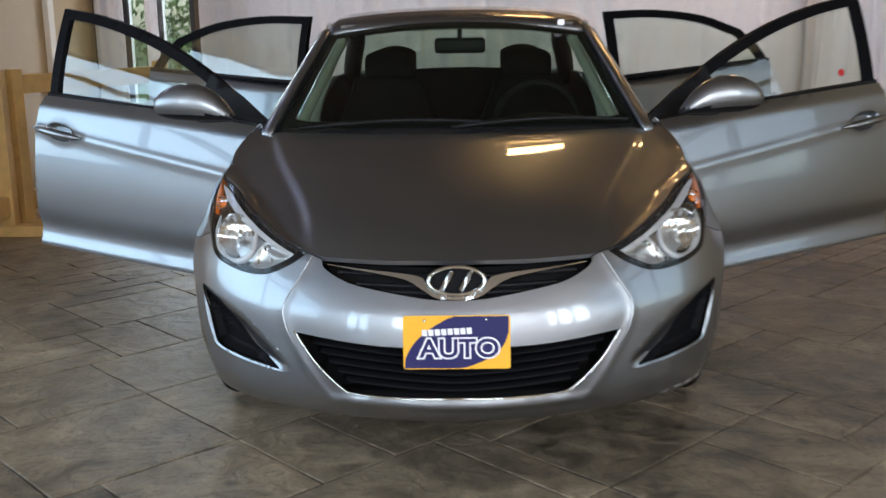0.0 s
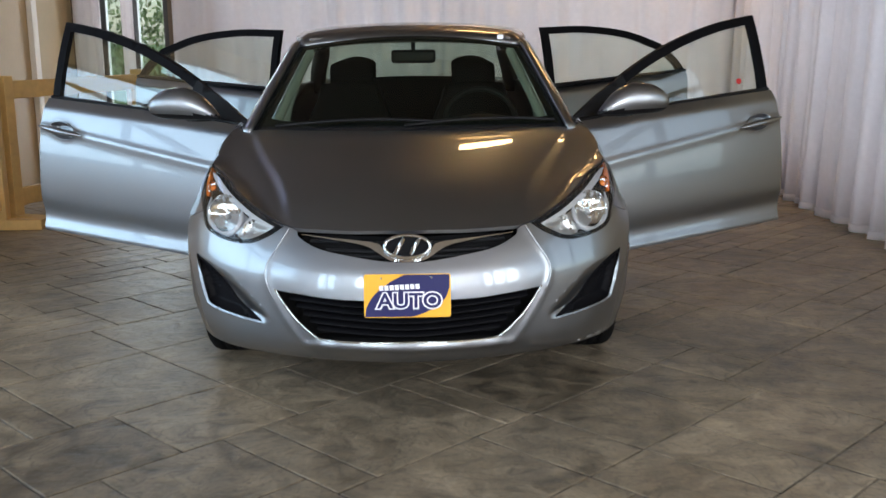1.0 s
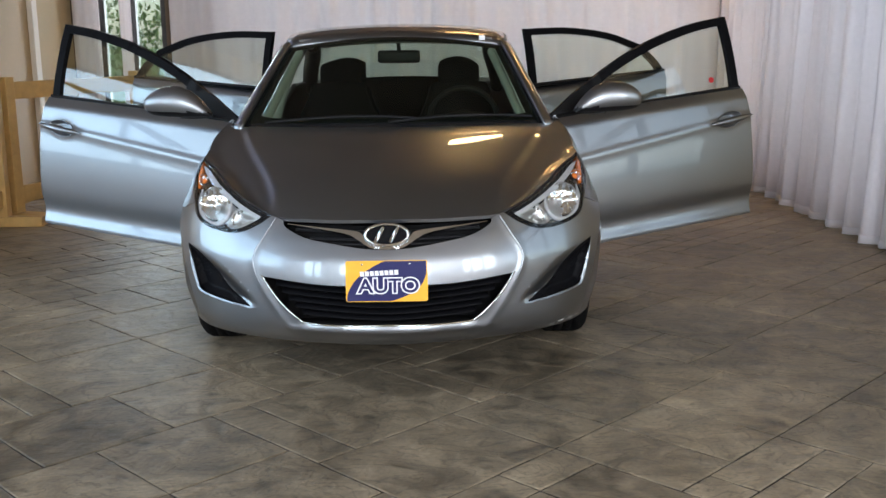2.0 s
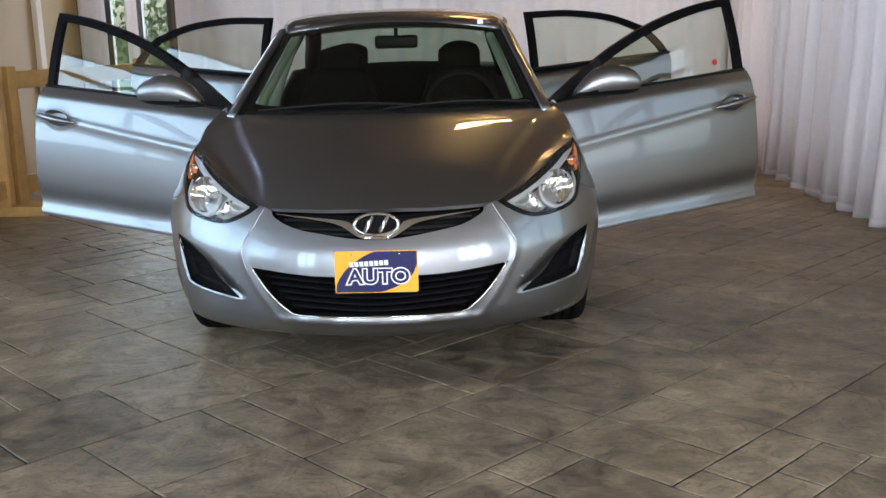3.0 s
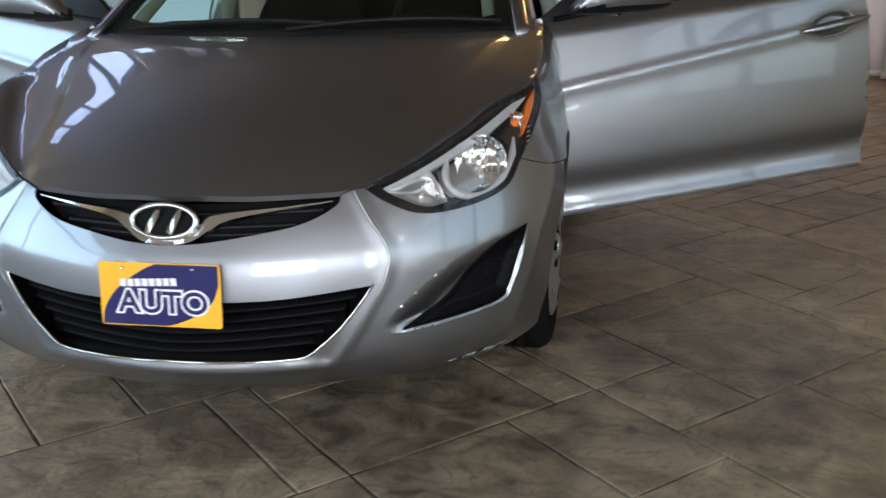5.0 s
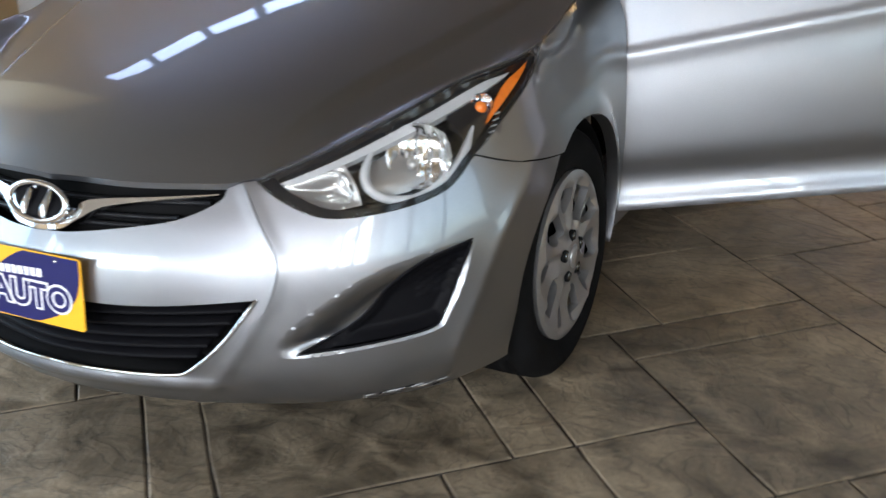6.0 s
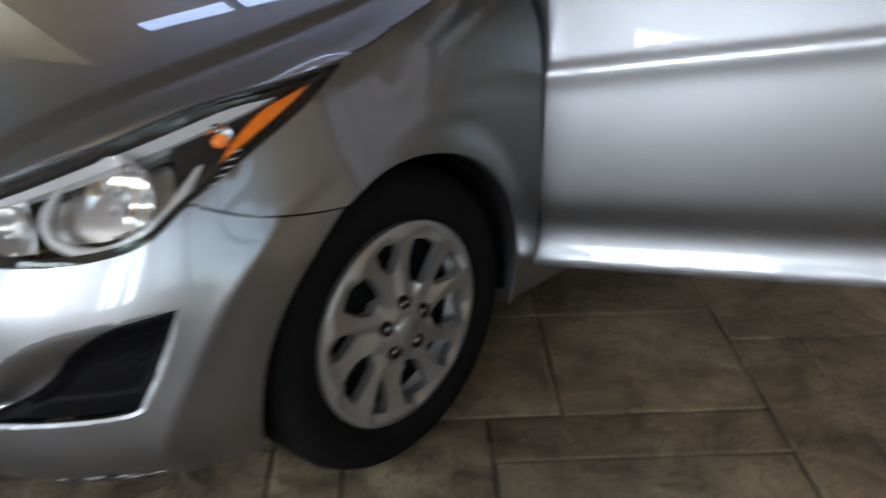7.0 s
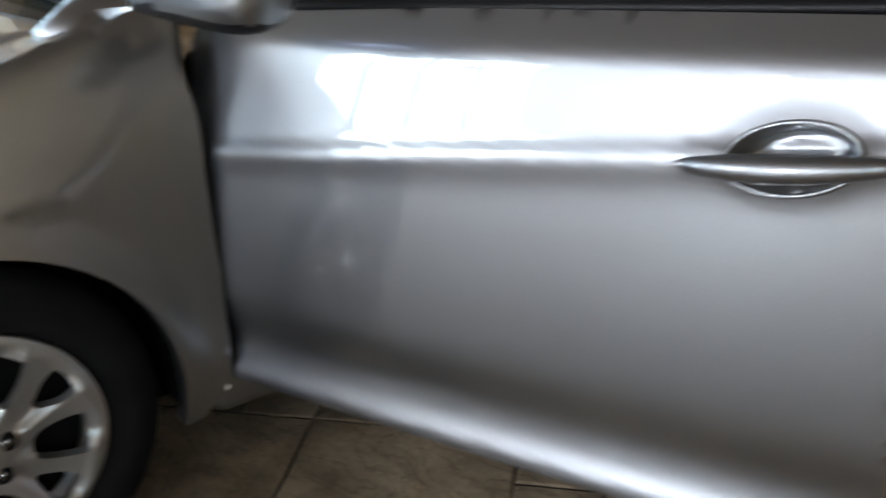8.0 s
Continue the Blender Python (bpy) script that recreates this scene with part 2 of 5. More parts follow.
def box(bm, x0, x1, y0, y1, z0, z1, bevel=0.0, turn=None):
    geo = bmesh.ops.create_cube(bm, size=1)["verts"]
    for v in geo:
        v.co = Vector(((x0 + x1) / 2 + v.co.x * (x1 - x0), (y0 + y1) / 2 + v.co.y * (y1 - y0), (z0 + z1) / 2 + v.co.z * (z1 - z0)))
    if bevel:
        edges = list({e for v in geo for e in v.link_edges})
        out = bmesh.ops.bevel(bm, geom=edges, offset=bevel, segments=2, profile=0.5, affect="EDGES", clamp_overlap=True)
        geo = list({v for f in out["faces"] for v in f.verts} | {v for v in geo if v.is_valid})
    if turn is not None:
        for v in geo:
            if v.is_valid:
                v.co = turn @ v.co
    return bm


def smooth_line(points, steps=6):
    """A Catmull-Rom curve through the points (any dimension)."""
    p = [Vector(q) for q in points]
    if len(p) < 3:
        return [p[0].lerp(p[1], i / steps) for i in range(steps)] + [p[1]]
    out = []
    for i in range(len(p) - 1):
        a = p[i - 1] if i else p[0] * 2 - p[1]
        b, c = p[i], p[i + 1]
        d = p[i + 2] if i + 2 < len(p) else p[-1] * 2 - p[-2]
        for k in range(steps):
            t = k / steps
            out.append(0.5 * ((2 * b) + (c - a) * t + (2 * a - 5 * b + 4 * c - d) * t * t + (3 * b - a - 3 * c + d) * t ** 3))
    return out + [p[-1]]


def outline(*runs, steps=6):
    """A closed outline of smooth runs that meet in corners."""
    out = []
    for run in runs:
        line = smooth_line(run, steps)
        if out and (line[0] - out[-1]).length < 1e-6:
            line = line[1:]
        out += line
    if (out[0] - out[-1]).length < 1e-6:
        out.pop()
    return [(float(q[0]), float(q[1])) for q in out]


def mirrored(poly):
    return [(-x, y) for x, y in reversed(poly)]


def inside(poly, x, y):
    hit, j = False, len(poly) - 1
    for i in range(len(poly)):
        (xi, yi), (xj, yj) = poly[i], poly[j]
        if (yi > y) != (yj > y) and x < (xj - xi) * (y - yi) / (yj - yi) + xi:
            hit = not hit
        j = i
    return hit


def distance(line, x, y, sx=1.0, closed=False):
    """How far (x, y) is from a polyline; sx scales the first axis to metres."""
    best = 1e9
    pairs = list(zip(line, line[1:])) + ([(line[-1], line[0])] if closed else [])
    for (ax, ay), (bx, by) in pairs:
        ux, uy, wx, wy = (bx - ax) * sx, by - ay, (x - ax) * sx, y - ay
        q = ux * ux + uy * uy
        t = 0 if q == 0 else min(1, max(0, (wx * ux + wy * uy) / q))
        best = min(best, (wx - t * ux) ** 2 + (wy - t * uy) ** 2)
    return math.sqrt(best)


def panel(outer, holes, to_space, step, sx=1.0, flange=0.0, inward=None):
    """A sheet over a flat outline with holes, filled with an even net and mapped into space. flange: how far its rim is turned in."""
    from mathutils.geometry import delaunay_2d_cdt
    loops = [outer, *holes]
    verts, edges = [], []
    for loop in loops:
        dense = []
        for (ax, ay), (bx, by) in zip(loop, loop[1:] + loop[:1]):
            k = max(1, math.ceil(math.hypot((bx - ax) * sx, by - ay) / step))
            dense += [(ax + (bx - ax) * i / k, ay + (by - ay) * i / k) for i in range(k)]
        base = len(verts)
        verts += [Vector((x * sx, y)) for x, y in dense]
        edges += [(base + i, base + (i + 1) % len(dense)) for i in range(len(dense))]
    rim = [v.copy() for v in verts]
    xs, ys = [v.x for v in rim], [v.y for v in rim]
    cell = {}
    for v in rim:
        cell.setdefault((int(v.x // step), int(v.y // step)), []).append(v)
    row, y = 0, min(ys) + step / 2
    while y < max(ys):
        x = min(xs) + step * (0.5 if row % 2 else 0.0)
        while x < max(xs):
            cx, cy = int(x // step), int(y // step)
            near = any((w.x - x) ** 2 + (w.y - y) ** 2 < (0.55 * step) ** 2 for i in (-1, 0, 1) for j in (-1, 0, 1) for w in cell.get((cx + i, cy + j), ()))
            if not near and inside(outer, x / sx, y) and not any(inside(h, x / sx, y) for h in holes):
                verts.append(Vector((x, y)))
            x += step
        y += step * 0.866
        row += 1
    vo, _, fo, *_ = delaunay_2d_cdt(verts, edges, [], 0, 1e-7)
    bm = bmesh.new()
    made = [bm.verts.new(to_space(v.x / sx, v.y)) for v in vo]
    for tri in fo:
        c = sum((vo[i] for i in tri), Vector((0, 0))) / len(tri)
        if inside(outer, c.x / sx, c.y) and not any(inside(h, c.x / sx, c.y) for h in holes):
            try:
                bm.faces.new([made[i] for i in tri])
            except ValueError:
                pass
    loose = [v for v in bm.verts if not v.link_faces]
    bmesh.ops.delete(bm, geom=loose, context="VERTS")
    bm.normal_update()
    if flange:
        turn_rim(bm, flange, inward)
    return bm


def turn_rim(bm, depth, inward=None):
    """Turns the rim of an open sheet inwards by depth, so that it shows thickness."""
    bm.normal_update()
    edges = [e for e in bm.edges if e.is_boundary]
    for e in edges:
        e.smooth = False
    normal = {v: v.normal.copy() for e in edges for v in e.verts}
    ext = bmesh.ops.extrude_edge_only(bm, edges=edges)["geom"]
    old = {tuple(round(c, 6) for c in v.co): nrm for v, nrm in normal.items()}
    for v in [g for g in ext if isinstance(g, bmesh.types.BMVert)]:
        nrm = old.get(tuple(round(c, 6) for c in v.co), Vector((0, 0, 0)))
        v.co += (Vector(inward) if inward is not None else -nrm) * depth
    return bm


def mirror_x(bm):
    for v in bm.verts:
        v.co.x = -v.co.x
    bmesh.ops.reverse_faces(bm, faces=bm.faces[:])
    return bm


def tube(bm, line, radius, segments=8, closed=False, flat=1.0):
    """A round bar along a line; flat squeezes it along z."""
    pts = [Vector(p) for p in line]
    rings = []
    for i, p in enumerate(pts):
        a = pts[i - 1] if i or closed else p
        b = pts[(i + 1) % len(pts)] if i + 1 < len(pts) or closed else p
        d = (b - a).normalized()
        s = d.cross(Vector((0, 0, 1)))
        s = s.normalized() if s.length > 1e-4 else Vector((1, 0, 0))
        u = s.cross(d).normalized()
        r = radius(i / max(1, len(pts) - 1)) if callable(radius) else radius
        rings.append([bm.verts.new(p + s * r * math.cos(k * 2 * math.pi / segments) + u * r * flat * math.sin(k * 2 * math.pi / segments)) for k in range(segments)])
    n = len(rings)
    for i in range(n if closed else n - 1):
        for k in range(segments):
            bm.faces.new((rings[i][k], rings[i][(k + 1) % segments], rings[(i + 1) % n][(k + 1) % segments], rings[(i + 1) % n][k]))
    if not closed:
        bm.faces.new(rings[0])
        bm.faces.new(reversed(rings[-1]))
    return bm


def grid_sheet(nu, nv, fn, closed_u=False):
    bm = bmesh.new()
    g = [[bm.verts.new(fn(i / (nu if closed_u else nu - 1), j / (nv - 1))) for j in range(nv)] for i in range(nu)]
    for i in range(nu if closed_u else nu - 1):
        for j in range(nv - 1):
            bm.faces.new((g[i][j], g[(i + 1) % nu][j], g[(i + 1) % nu][j + 1], g[i][j + 1]))
    bm.normal_update()
    return bm


def thick(bm, depth):
    bmesh.ops.solidify(bm, geom=bm.faces[:], thickness=depth)
    return bm


def smoothstep(a, b, v):
    t = min(1.0, max(0.0, (v - a) / (b - a)))
    return t * t * (3 - 2 * t)


def along(table, v):
    """Smooth interpolation in a short table of (place, value)."""
    n = len(table)
    slope = lambda j: (table[min(j + 1, n - 1)][1] - table[max(j - 1, 0)][1]) / (table[min(j + 1, n - 1)][0] - table[max(j - 1, 0)][0])
    if v <= table[0][0]:
        return table[0][1] + (v - table[0][0]) * slope(0)
    if v >= table[-1][0]:
        return table[-1][1] + (v - table[-1][0]) * slope(n - 1)
    i = next(k for k in range(n - 1) if v <= table[k + 1][0])
    (x0, y0), (x1, y1) = table[i], table[i + 1]
    h = x1 - x0
    t = (v - x0) / h
    return (2 * t ** 3 - 3 * t * t + 1) * y0 + (t ** 3 - 2 * t * t + t) * h * slope(i) + (3 * t * t - 2 * t ** 3) * y1 + (t ** 3 - t * t) * h * slope(i + 1)


# ---- the showroom ----
def wall(name, x0, x1, y0, y1, z1, holes, material, label):
    """An upright wall of given thickness with openings that go through it; holes: (from, to, low, high) along its length."""
    ob = thing(name, label, "wall", kind="structure")
    lengthwise = (x1 - x0) > (y1 - y0)
    a0, a1 = (x0, x1) if lengthwise else (y0, y1)
    cuts_a = sorted({a0, a1, *(h[0] for h in holes), *(h[1] for h in holes)})
    cuts_z = sorted({0.0, z1, *(h[2] for h in holes), *(h[3] for h in holes)})
    bm = bmesh.new()
    for p, q in zip(cuts_a, cuts_a[1:]):
        for r, s in zip(cuts_z, cuts_z[1:]):
            if any(h[0] <= p and q <= h[1] and h[2] <= r and s <= h[3] for h in holes):
                continue
            box(bm, *((p, q, y0, y1) if lengthwise else (x0, x1, p, q)), r, s)
    bmesh.ops.remove_doubles(bm, verts=bm.verts[:], dist=1e-5)
    part("wall_body", bm, material, ob, smooth=False)
    return ob


def window(name, axis, at, a0, a1, z0, z1, bars, label, transom=None):
    """A fixed window: bronze frame, mullions and one pane for each field."""
    ob = thing(name, label, "window", kind="structure")
    def bar(p0, p1, r0, r1, kind):
        bm = bmesh.new()
        if axis == "x":
            box(bm, at - 0.04, at + 0.04, p0, p1, r0, r1, 0.004)
        else:
            box(bm, p0, p1, at - 0.04, at + 0.04, r0, r1, 0.004)
        part(kind, bm, BRONZE, ob, smooth=False)
    w = 0.06
    bar(a0, a0 + w, z0, z1, "window_frame"), bar(a1 - w, a1, z0, z1, "window_frame")
    bar(a0 + w, a1 - w, z0, z0 + w, "window_frame"), bar(a0 + w, a1 - w, z1 - w, z1, "window_frame")
    step = (a1 - a0) / bars
    for i in range(1, bars):
        bar(a0 + i * step - 0.03, a0 + i * step + 0.03, z0 + w, z1 - w, "mullion")
    if transom:
        for i in range(bars):
            bar(a0 + i * step + 0.06, a0 + (i + 1) * step - 0.06, transom - 0.03, transom + 0.03, "transom")
    for i in range(bars):
        bm = bmesh.new()
        if axis == "x":
            box(bm, at - 0.004, at + 0.004, a0 + i * step + 0.03, a0 + (i + 1) * step - 0.03, z0 + 0.05, z1 - 0.05)
        else:
            box(bm, a0 + i * step + 0.03, a0 + (i + 1) * step - 0.03, at - 0.004, at + 0.004, z0 + 0.05, z1 - 0.05)
        pane = part("pane", bm, GLASS, ob, smooth=False)
        pane.visible_shadow = False
    return ob


HIGH_HOLES = [(2.25, 6.4, 3.14, 3.60)]
HALL_HOLES = [(-6.5, -4.9, 0.3, 3.3), (-3.6, 1.5, 0.7, 3.1)]
# the second opening is added, unseen behind the drape, to make the cloth glow
BACK_HOLES = [(-3.05, -2.38, 0.1, 2.9), (-1.9, 2.9, 0.3, 2.38)]
FRONT_HOLES = [(-3.9, -1.2, 0.9, 3.3), (0.7, 2.95, 0.9, 3.3)]
RIGHT_HOLES = [(-4.6, -2.6, 0.5, 2.6), (-2.3, 0.3, 0.5, 2.6)]
# added opening, hidden by the right drape; its lamp brightens the cloth from behind
DRAPE_GLOW_HOLES = [(2.7, 6.3, 0.3, 2.38)]
wall("wall_left", LEFT_X - 0.2, LEFT_X, JOG_Y, BACK_Y + 0.2, CEIL, HIGH_HOLES, TAN, "tan painted showroom wall with a high strip window")
wall("wall_jog", HALL_X, LEFT_X - 0.2, JOG_Y, JOG_Y + 0.2, CEIL, [], TAN, "tan painted return wall beside the hall")
wall("wall_hall", HALL_X - 0.2, HALL_X, FRONT_Y - 0.2, JOG_Y + 0.2, CEIL, HALL_HOLES, TAN, "tan wall with tall daylight windows")
wall("wall_back", LEFT_X, RIGHT_X + 0.3, BACK_Y, BACK_Y + 0.2, CEIL, BACK_HOLES, UMBER, "brown wall behind the white drapes")
wall("wall_right", RIGHT_X + 0.1, RIGHT_X + 0.3, 2.2, BACK_Y, CEIL, DRAPE_GLOW_HOLES, UMBER, "brown wall mostly hidden by white drapes")
wall("wall_right_front", RIGHT_X + 0.1, RIGHT_X + 0.3, FRONT_Y - 0.2, 2.2, CEIL, RIGHT_HOLES, TAN, "tan painted wall with a shop window")
wall("wall_front", HALL_X, RIGHT_X + 0.1, FRONT_Y - 0.2, FRONT_Y, CEIL, FRONT_HOLES, TAN, "tan wall with shop windows")
n_win = 0
for holes, axis, at_wall, bars, high, watts, inward in ((HIGH_HOLES, "x", LEFT_X, 5, None, HIGH_W, 1), (HALL_HOLES, "x", HALL_X, 2, 2.55, LEFT_W, 1), (BACK_HOLES, "y", BACK_Y, 2, None, BACK_W, -1), (FRONT_HOLES, "y", FRONT_Y, 4, 2.3, FRONT_W, 1), (RIGHT_HOLES, "x", RIGHT_X + 0.1, 3, 2.1, RIGHT_W, -1), (DRAPE_GLOW_HOLES, "x", RIGHT_X + 0.1, 3, None, RIGHT_W, -1)):
    for a0, a1, z0, z1 in holes:
        n_win += 1
        window("window_%d" % n_win, axis, at_wall - 0.1 * inward, a0, a1, z0, z1, bars, "dark bronze framed window with clear glass", high)
        if watts:
            mid, up = (a0 + a1) / 2, (z0 + z1) / 2
            place = (at_wall - 0.22 * inward, mid, up) if axis == "x" else (mid, at_wall - 0.22 * inward, up)
            aim = (at_wall + inward, mid, up) if axis == "x" else (mid, at_wall + inward, up)
            # a0 of -1.9 and 2.7: added lamps that light the drapes through
            area_lamp("window_daylight", place, aim, a1 - a0, z1 - z0, watts * (2.2 if a1 == -4.9 else 1.6 if a0 == 0.7 else 0.40 if a0 == -1.9 else 0.36 if a0 == 2.7 else 0.11 if a0 == -2.3 else 1.0) * (a1 - a0) * (z1 - z0), BLUE if holes is HIGH_HOLES else (SKY_BLUE if holes is HALL_HOLES else DAY), "sky light in the window opening")

bm = bmesh.new()
box(bm, HALL_X - 0.2, RIGHT_X + 0.3, FRONT_Y - 0.2, BACK_Y + 0.2, CEIL, CEIL + 0.15)
tagged(mesh_object("ceiling", bm, CEILING, False), "dark taupe painted showroom ceiling", "ceiling", kind="structure")

# warm ceiling lamp panels over the back of the car
def ceiling_lamp(x, y, wide, deep):
    ob = thing("ceiling_light", "square ceiling lamp with a warm glowing panel", "lamp", "ceiling lamps", place=(x, y, CEIL))
    bm = bmesh.new()
    for s in (-1, 1):
        box(bm, s * wide / 2 - 0.02, s * wide / 2 + 0.02, -deep / 2 - 0.02, deep / 2 + 0.02, -0.05, 0.0, 0.004)
        box(bm, -wide / 2 + 0.02, wide / 2 - 0.02, s * deep / 2 - 0.02, s * deep / 2 + 0.02, -0.05, 0.0, 0.004)
    part("frame", bm, CREAM, ob, smooth=False)
    bm = bmesh.new()
    box(bm, -wide / 2 + 0.02, wide / 2 - 0.02, -deep / 2 + 0.02, deep / 2 - 0.02, -0.035, -0.002)
    part("diffuser", bm, PANEL, ob, smooth=False)


for x, y, w, d in ((0.82, 6.15, 0.62, 0.5), (2.65, 5.5, 0.62, 0.5)):
    ceiling_lamp(x, y, w, d)


def drape(name, start, end, low, high, folds, depth, label, seed, lean=0.0):
    """A hanging cloth: many uneven folds, deeper towards the hem, with thickness."""
    rnd = random.Random(seed)
    a, b = Vector((*start, 0)), Vector((*end, 0))
    d = b - a
    side = Vector((d.y, -d.x, 0)).normalized()
    marks, pos = [0.0], 0.0
    while pos < 1:
        pos += rnd.uniform(0.6, 1.5) / folds
        marks.append(pos)
    amp = [rnd.uniform(0.45, 1.0) for _ in marks]
    drift = [rnd.uniform(-0.3, 0.3) / folds for _ in marks]
    nu, nv = int(folds * 9), 16
    def at(u, v):
        i = max(k for k, m in enumerate(marks[:-1]) if m <= u + 1e-9)
        f = (u - marks[i]) / (marks[i + 1] - marks[i])
        wave = math.sin(f * math.pi) ** 1.4 * amp[i] + 0.12 * math.sin(f * 4 * math.pi + i)
        z = low + (high - low) * v
        grow = 0.45 + 0.55 * (1 - v) ** 0.7
        p = a + d * (u + drift[i] * (1 - v) * math.sin(f * math.pi))
        p += side * (wave * depth * grow + lean * (1 - v) ** 2 + 0.012 * noise.noise(Vector((u * 30, v * 4, seed))))
        p.z = z + (0.02 * noise.noise(Vector((u * 9, seed, 0))) if v == 0 else 0)
        return p
    bm = thick(grid_sheet(nu, nv, at), 0.004)
    ob = mesh_object(name, bm, DRAPE)
    hem = grid_sheet(nu, 3, lambda u, v: at(u, 0.022 * v) + side * 0.005)
    part("hem", thick(hem, 0.003), DRAPE, ob)
    return tagged(ob, label, "curtain", "white drapes")


drape("drape", (RIGHT_X, BACK_Y - 0.1), (RIGHT_X, 2.25), 0.012, DRAPE_TOP, 17, 0.12, "long white drape hanging in soft folds to the floor", 3, 0.04)
drape("drape", (-2.32, BACK_Y - 0.08), (RIGHT_X - 0.05, BACK_Y - 0.08), 0.012, DRAPE_TOP, 20, 0.10, "white backdrop drape behind the parked car", 7)
drape("drape", (-3.26, BACK_Y - 0.08), (-3.0, BACK_Y - 0.08), 0.012, CEIL - 0.02, 2, 0.07, "narrow white drape beside the window", 9)
drape("drape", (-2.80, BACK_Y - 0.1), (-2.68, BACK_Y - 0.1), 0.012, CEIL - 0.02, 1, 0.06, "narrow white drape between window panes", 10)

# pale upright casing on the tan wall
bm = bmesh.new()
box(bm, LEFT_X + 0.002, LEFT_X + 0.05, 5.45, 5.57, 0.0, CEIL - 0.01, 0.006)
tagged(mesh_object("trim", bm, CREAM, False), "cream painted upright casing on the tan wall", "trim", kind="structure")
bm = bmesh.new()
box(bm, LEFT_X + 0.002, LEFT_X + 0.02, 2.7, 5.44, 0.0, 0.12, 0.004)
tagged(mesh_object("baseboard", bm, PINE, False), "low pine baseboard along the tan wall", "baseboard", kind="structure")


def wood_fence(place, length, turn):
    ob = thing("wooden_barrier", "low barrier of pale pine posts and rails", "fence", "pine barriers", place=place)
    ob.rotation_euler = (0, 0, radians(turn))
    for x in (0.0, length):
        bm = bmesh.new()
        box(bm, x - 0.045, x + 0.045, -0.045, 0.045, 0.0, 1.10, 0.006)
        part("post", bm, PINE, ob, smooth=False)
        bm = bmesh.new()
        box(bm, x - 0.06, x + 0.06, -0.30, 0.30, 0.0, 0.075, 0.006)
        part("foot", bm, PINE, ob, smooth=False)
    for z0, z1 in ((0.93, 1.06), (0.14, 0.27)):
        bm = bmesh.new()
        box(bm, 0.045, length - 0.045, -0.022, 0.022, z0, z1, 0.005)
        part("rail", bm, PINE, ob, smooth=False)
    return ob


wood_fence((-3.0, 4.1, 0.0), 1.55, 68)
wood_fence((-3.02, 2.3, 0.0), 1.6, 90)

# outside: ground to the horizon, a hedge that shows through the panes
bm = bmesh.new()
box(bm, -400, 400, -400, 400, -0.35, -0.12)
tagged(mesh_object("ground", bm, GRASS, False), "grassy ground outside the showroom", "ground", kind="structure")


def shrub(x, y, size, seed):
    rnd = random.Random(seed)
    ob = thing("shrub", "leafy green shrub outside the window", "shrub", "shrubs outside", place=(x, y, -0.12))
    bm = bmesh.new()
    for k in range(4):
        a = rnd.uniform(0, 6.3)
        tube(bm, [(0.03 * k, 0, 0), (0.25 * size * math.cos(a), 0.25 * size * math.sin(a), size * 0.9)], lambda t: 0.03 * (1 - 0.7 * t), 6)
    part("stem", bm, PINE, ob)
    bm = bmesh.new()
    for _ in range(1100):
        d = Vector((rnd.gauss(0, 1), rnd.gauss(0, 1), rnd.gauss(0, 1))).normalized() * rnd.uniform(0.3, 1) ** 0.5
        c = Vector((d.x * size * 0.7, d.y * size * 0.7, size * (0.95 + d.z * 0.75)))
        r = rnd.uniform(0.04, 0.08)
        m = Euler((rnd.uniform(0, 6), rnd.uniform(0, 6), rnd.uniform(0, 6))).to_matrix()
        q = [bm.verts.new(c + m @ Vector(v) * r) for v in ((-1, 0, 0), (0, -0.5, 0.1), (1, 0, 0), (0, 0.5, 0.1))]
        bm.faces.new(q)
    part("crown", bm, LEAF, ob, smooth=False)


for i, (x, y, s) in enumerate(((-4.2, 14.0, 1.3), (-6.2, 15.5, 1.6), (-3.3, 17.0, 1.1), (-8.5, 1.0, 1.0), (-9.0, -3.0, 1.1))):
    shrub(x, y, s, 20 + i)


# ---- the car: nose at y = 0, its middle at x = 0, standing on z = 0 ----
car = thing("car", "silver grey compact sedan with all four doors standing open", "car")

# The skin round the nose and along the flank, over (u, z): u runs 0 to 1 from the nose's middle to the flank, then on in metres.
NOSE = [(0.14, 0.13), (0.185, 0.045), (0.24, 0.010), (0.30, -0.003), (0.40, -0.005), (0.50, 0.008), (0.56, 0.035), (0.62, 0.07), (0.67, 0.105), (0.74, 0.19), (0.80, 0.32), (0.86, 0.48)]
HALF = [(0.14, 0.842), (0.185, 0.855), (0.25, 0.869), (0.35, 0.880), (0.5, 0.888), (0.6, 0.888), (0.7, 0.876), (0.78, 0.852), (0.83, 0.826), (0.87, 0.79), (0.9, 0.75)]
PP, QQ, EE = 1.5, 2.6, 0.02
KK = (1 + EE) ** (PP / 2) - EE ** (PP / 2)
ARCH_Y, ARCH_Z, ARCH_R = 0.876, 0.31, 0.356


def rise(y):
    d = y - 0.72
    return 0.22 * d * smoothstep(0, 0.25, d) if d > 0 else 0.0


def nose_end(z):
    return 0.70 + 0.08 * smoothstep(0.45, 0.83, z)


def flank_x(y, z):
    w = along(HALF, z - rise(y) * smoothstep(0.5, 0.85, z))
    w += 0.024 * math.exp(-(((y - 0.66) / 0.20) ** 2)) * smoothstep(0.20, 0.34, z) * (1 - smoothstep(0.55, 0.72, z))
    return w - 0.035 * smoothstep(0.95, 1.4, y)


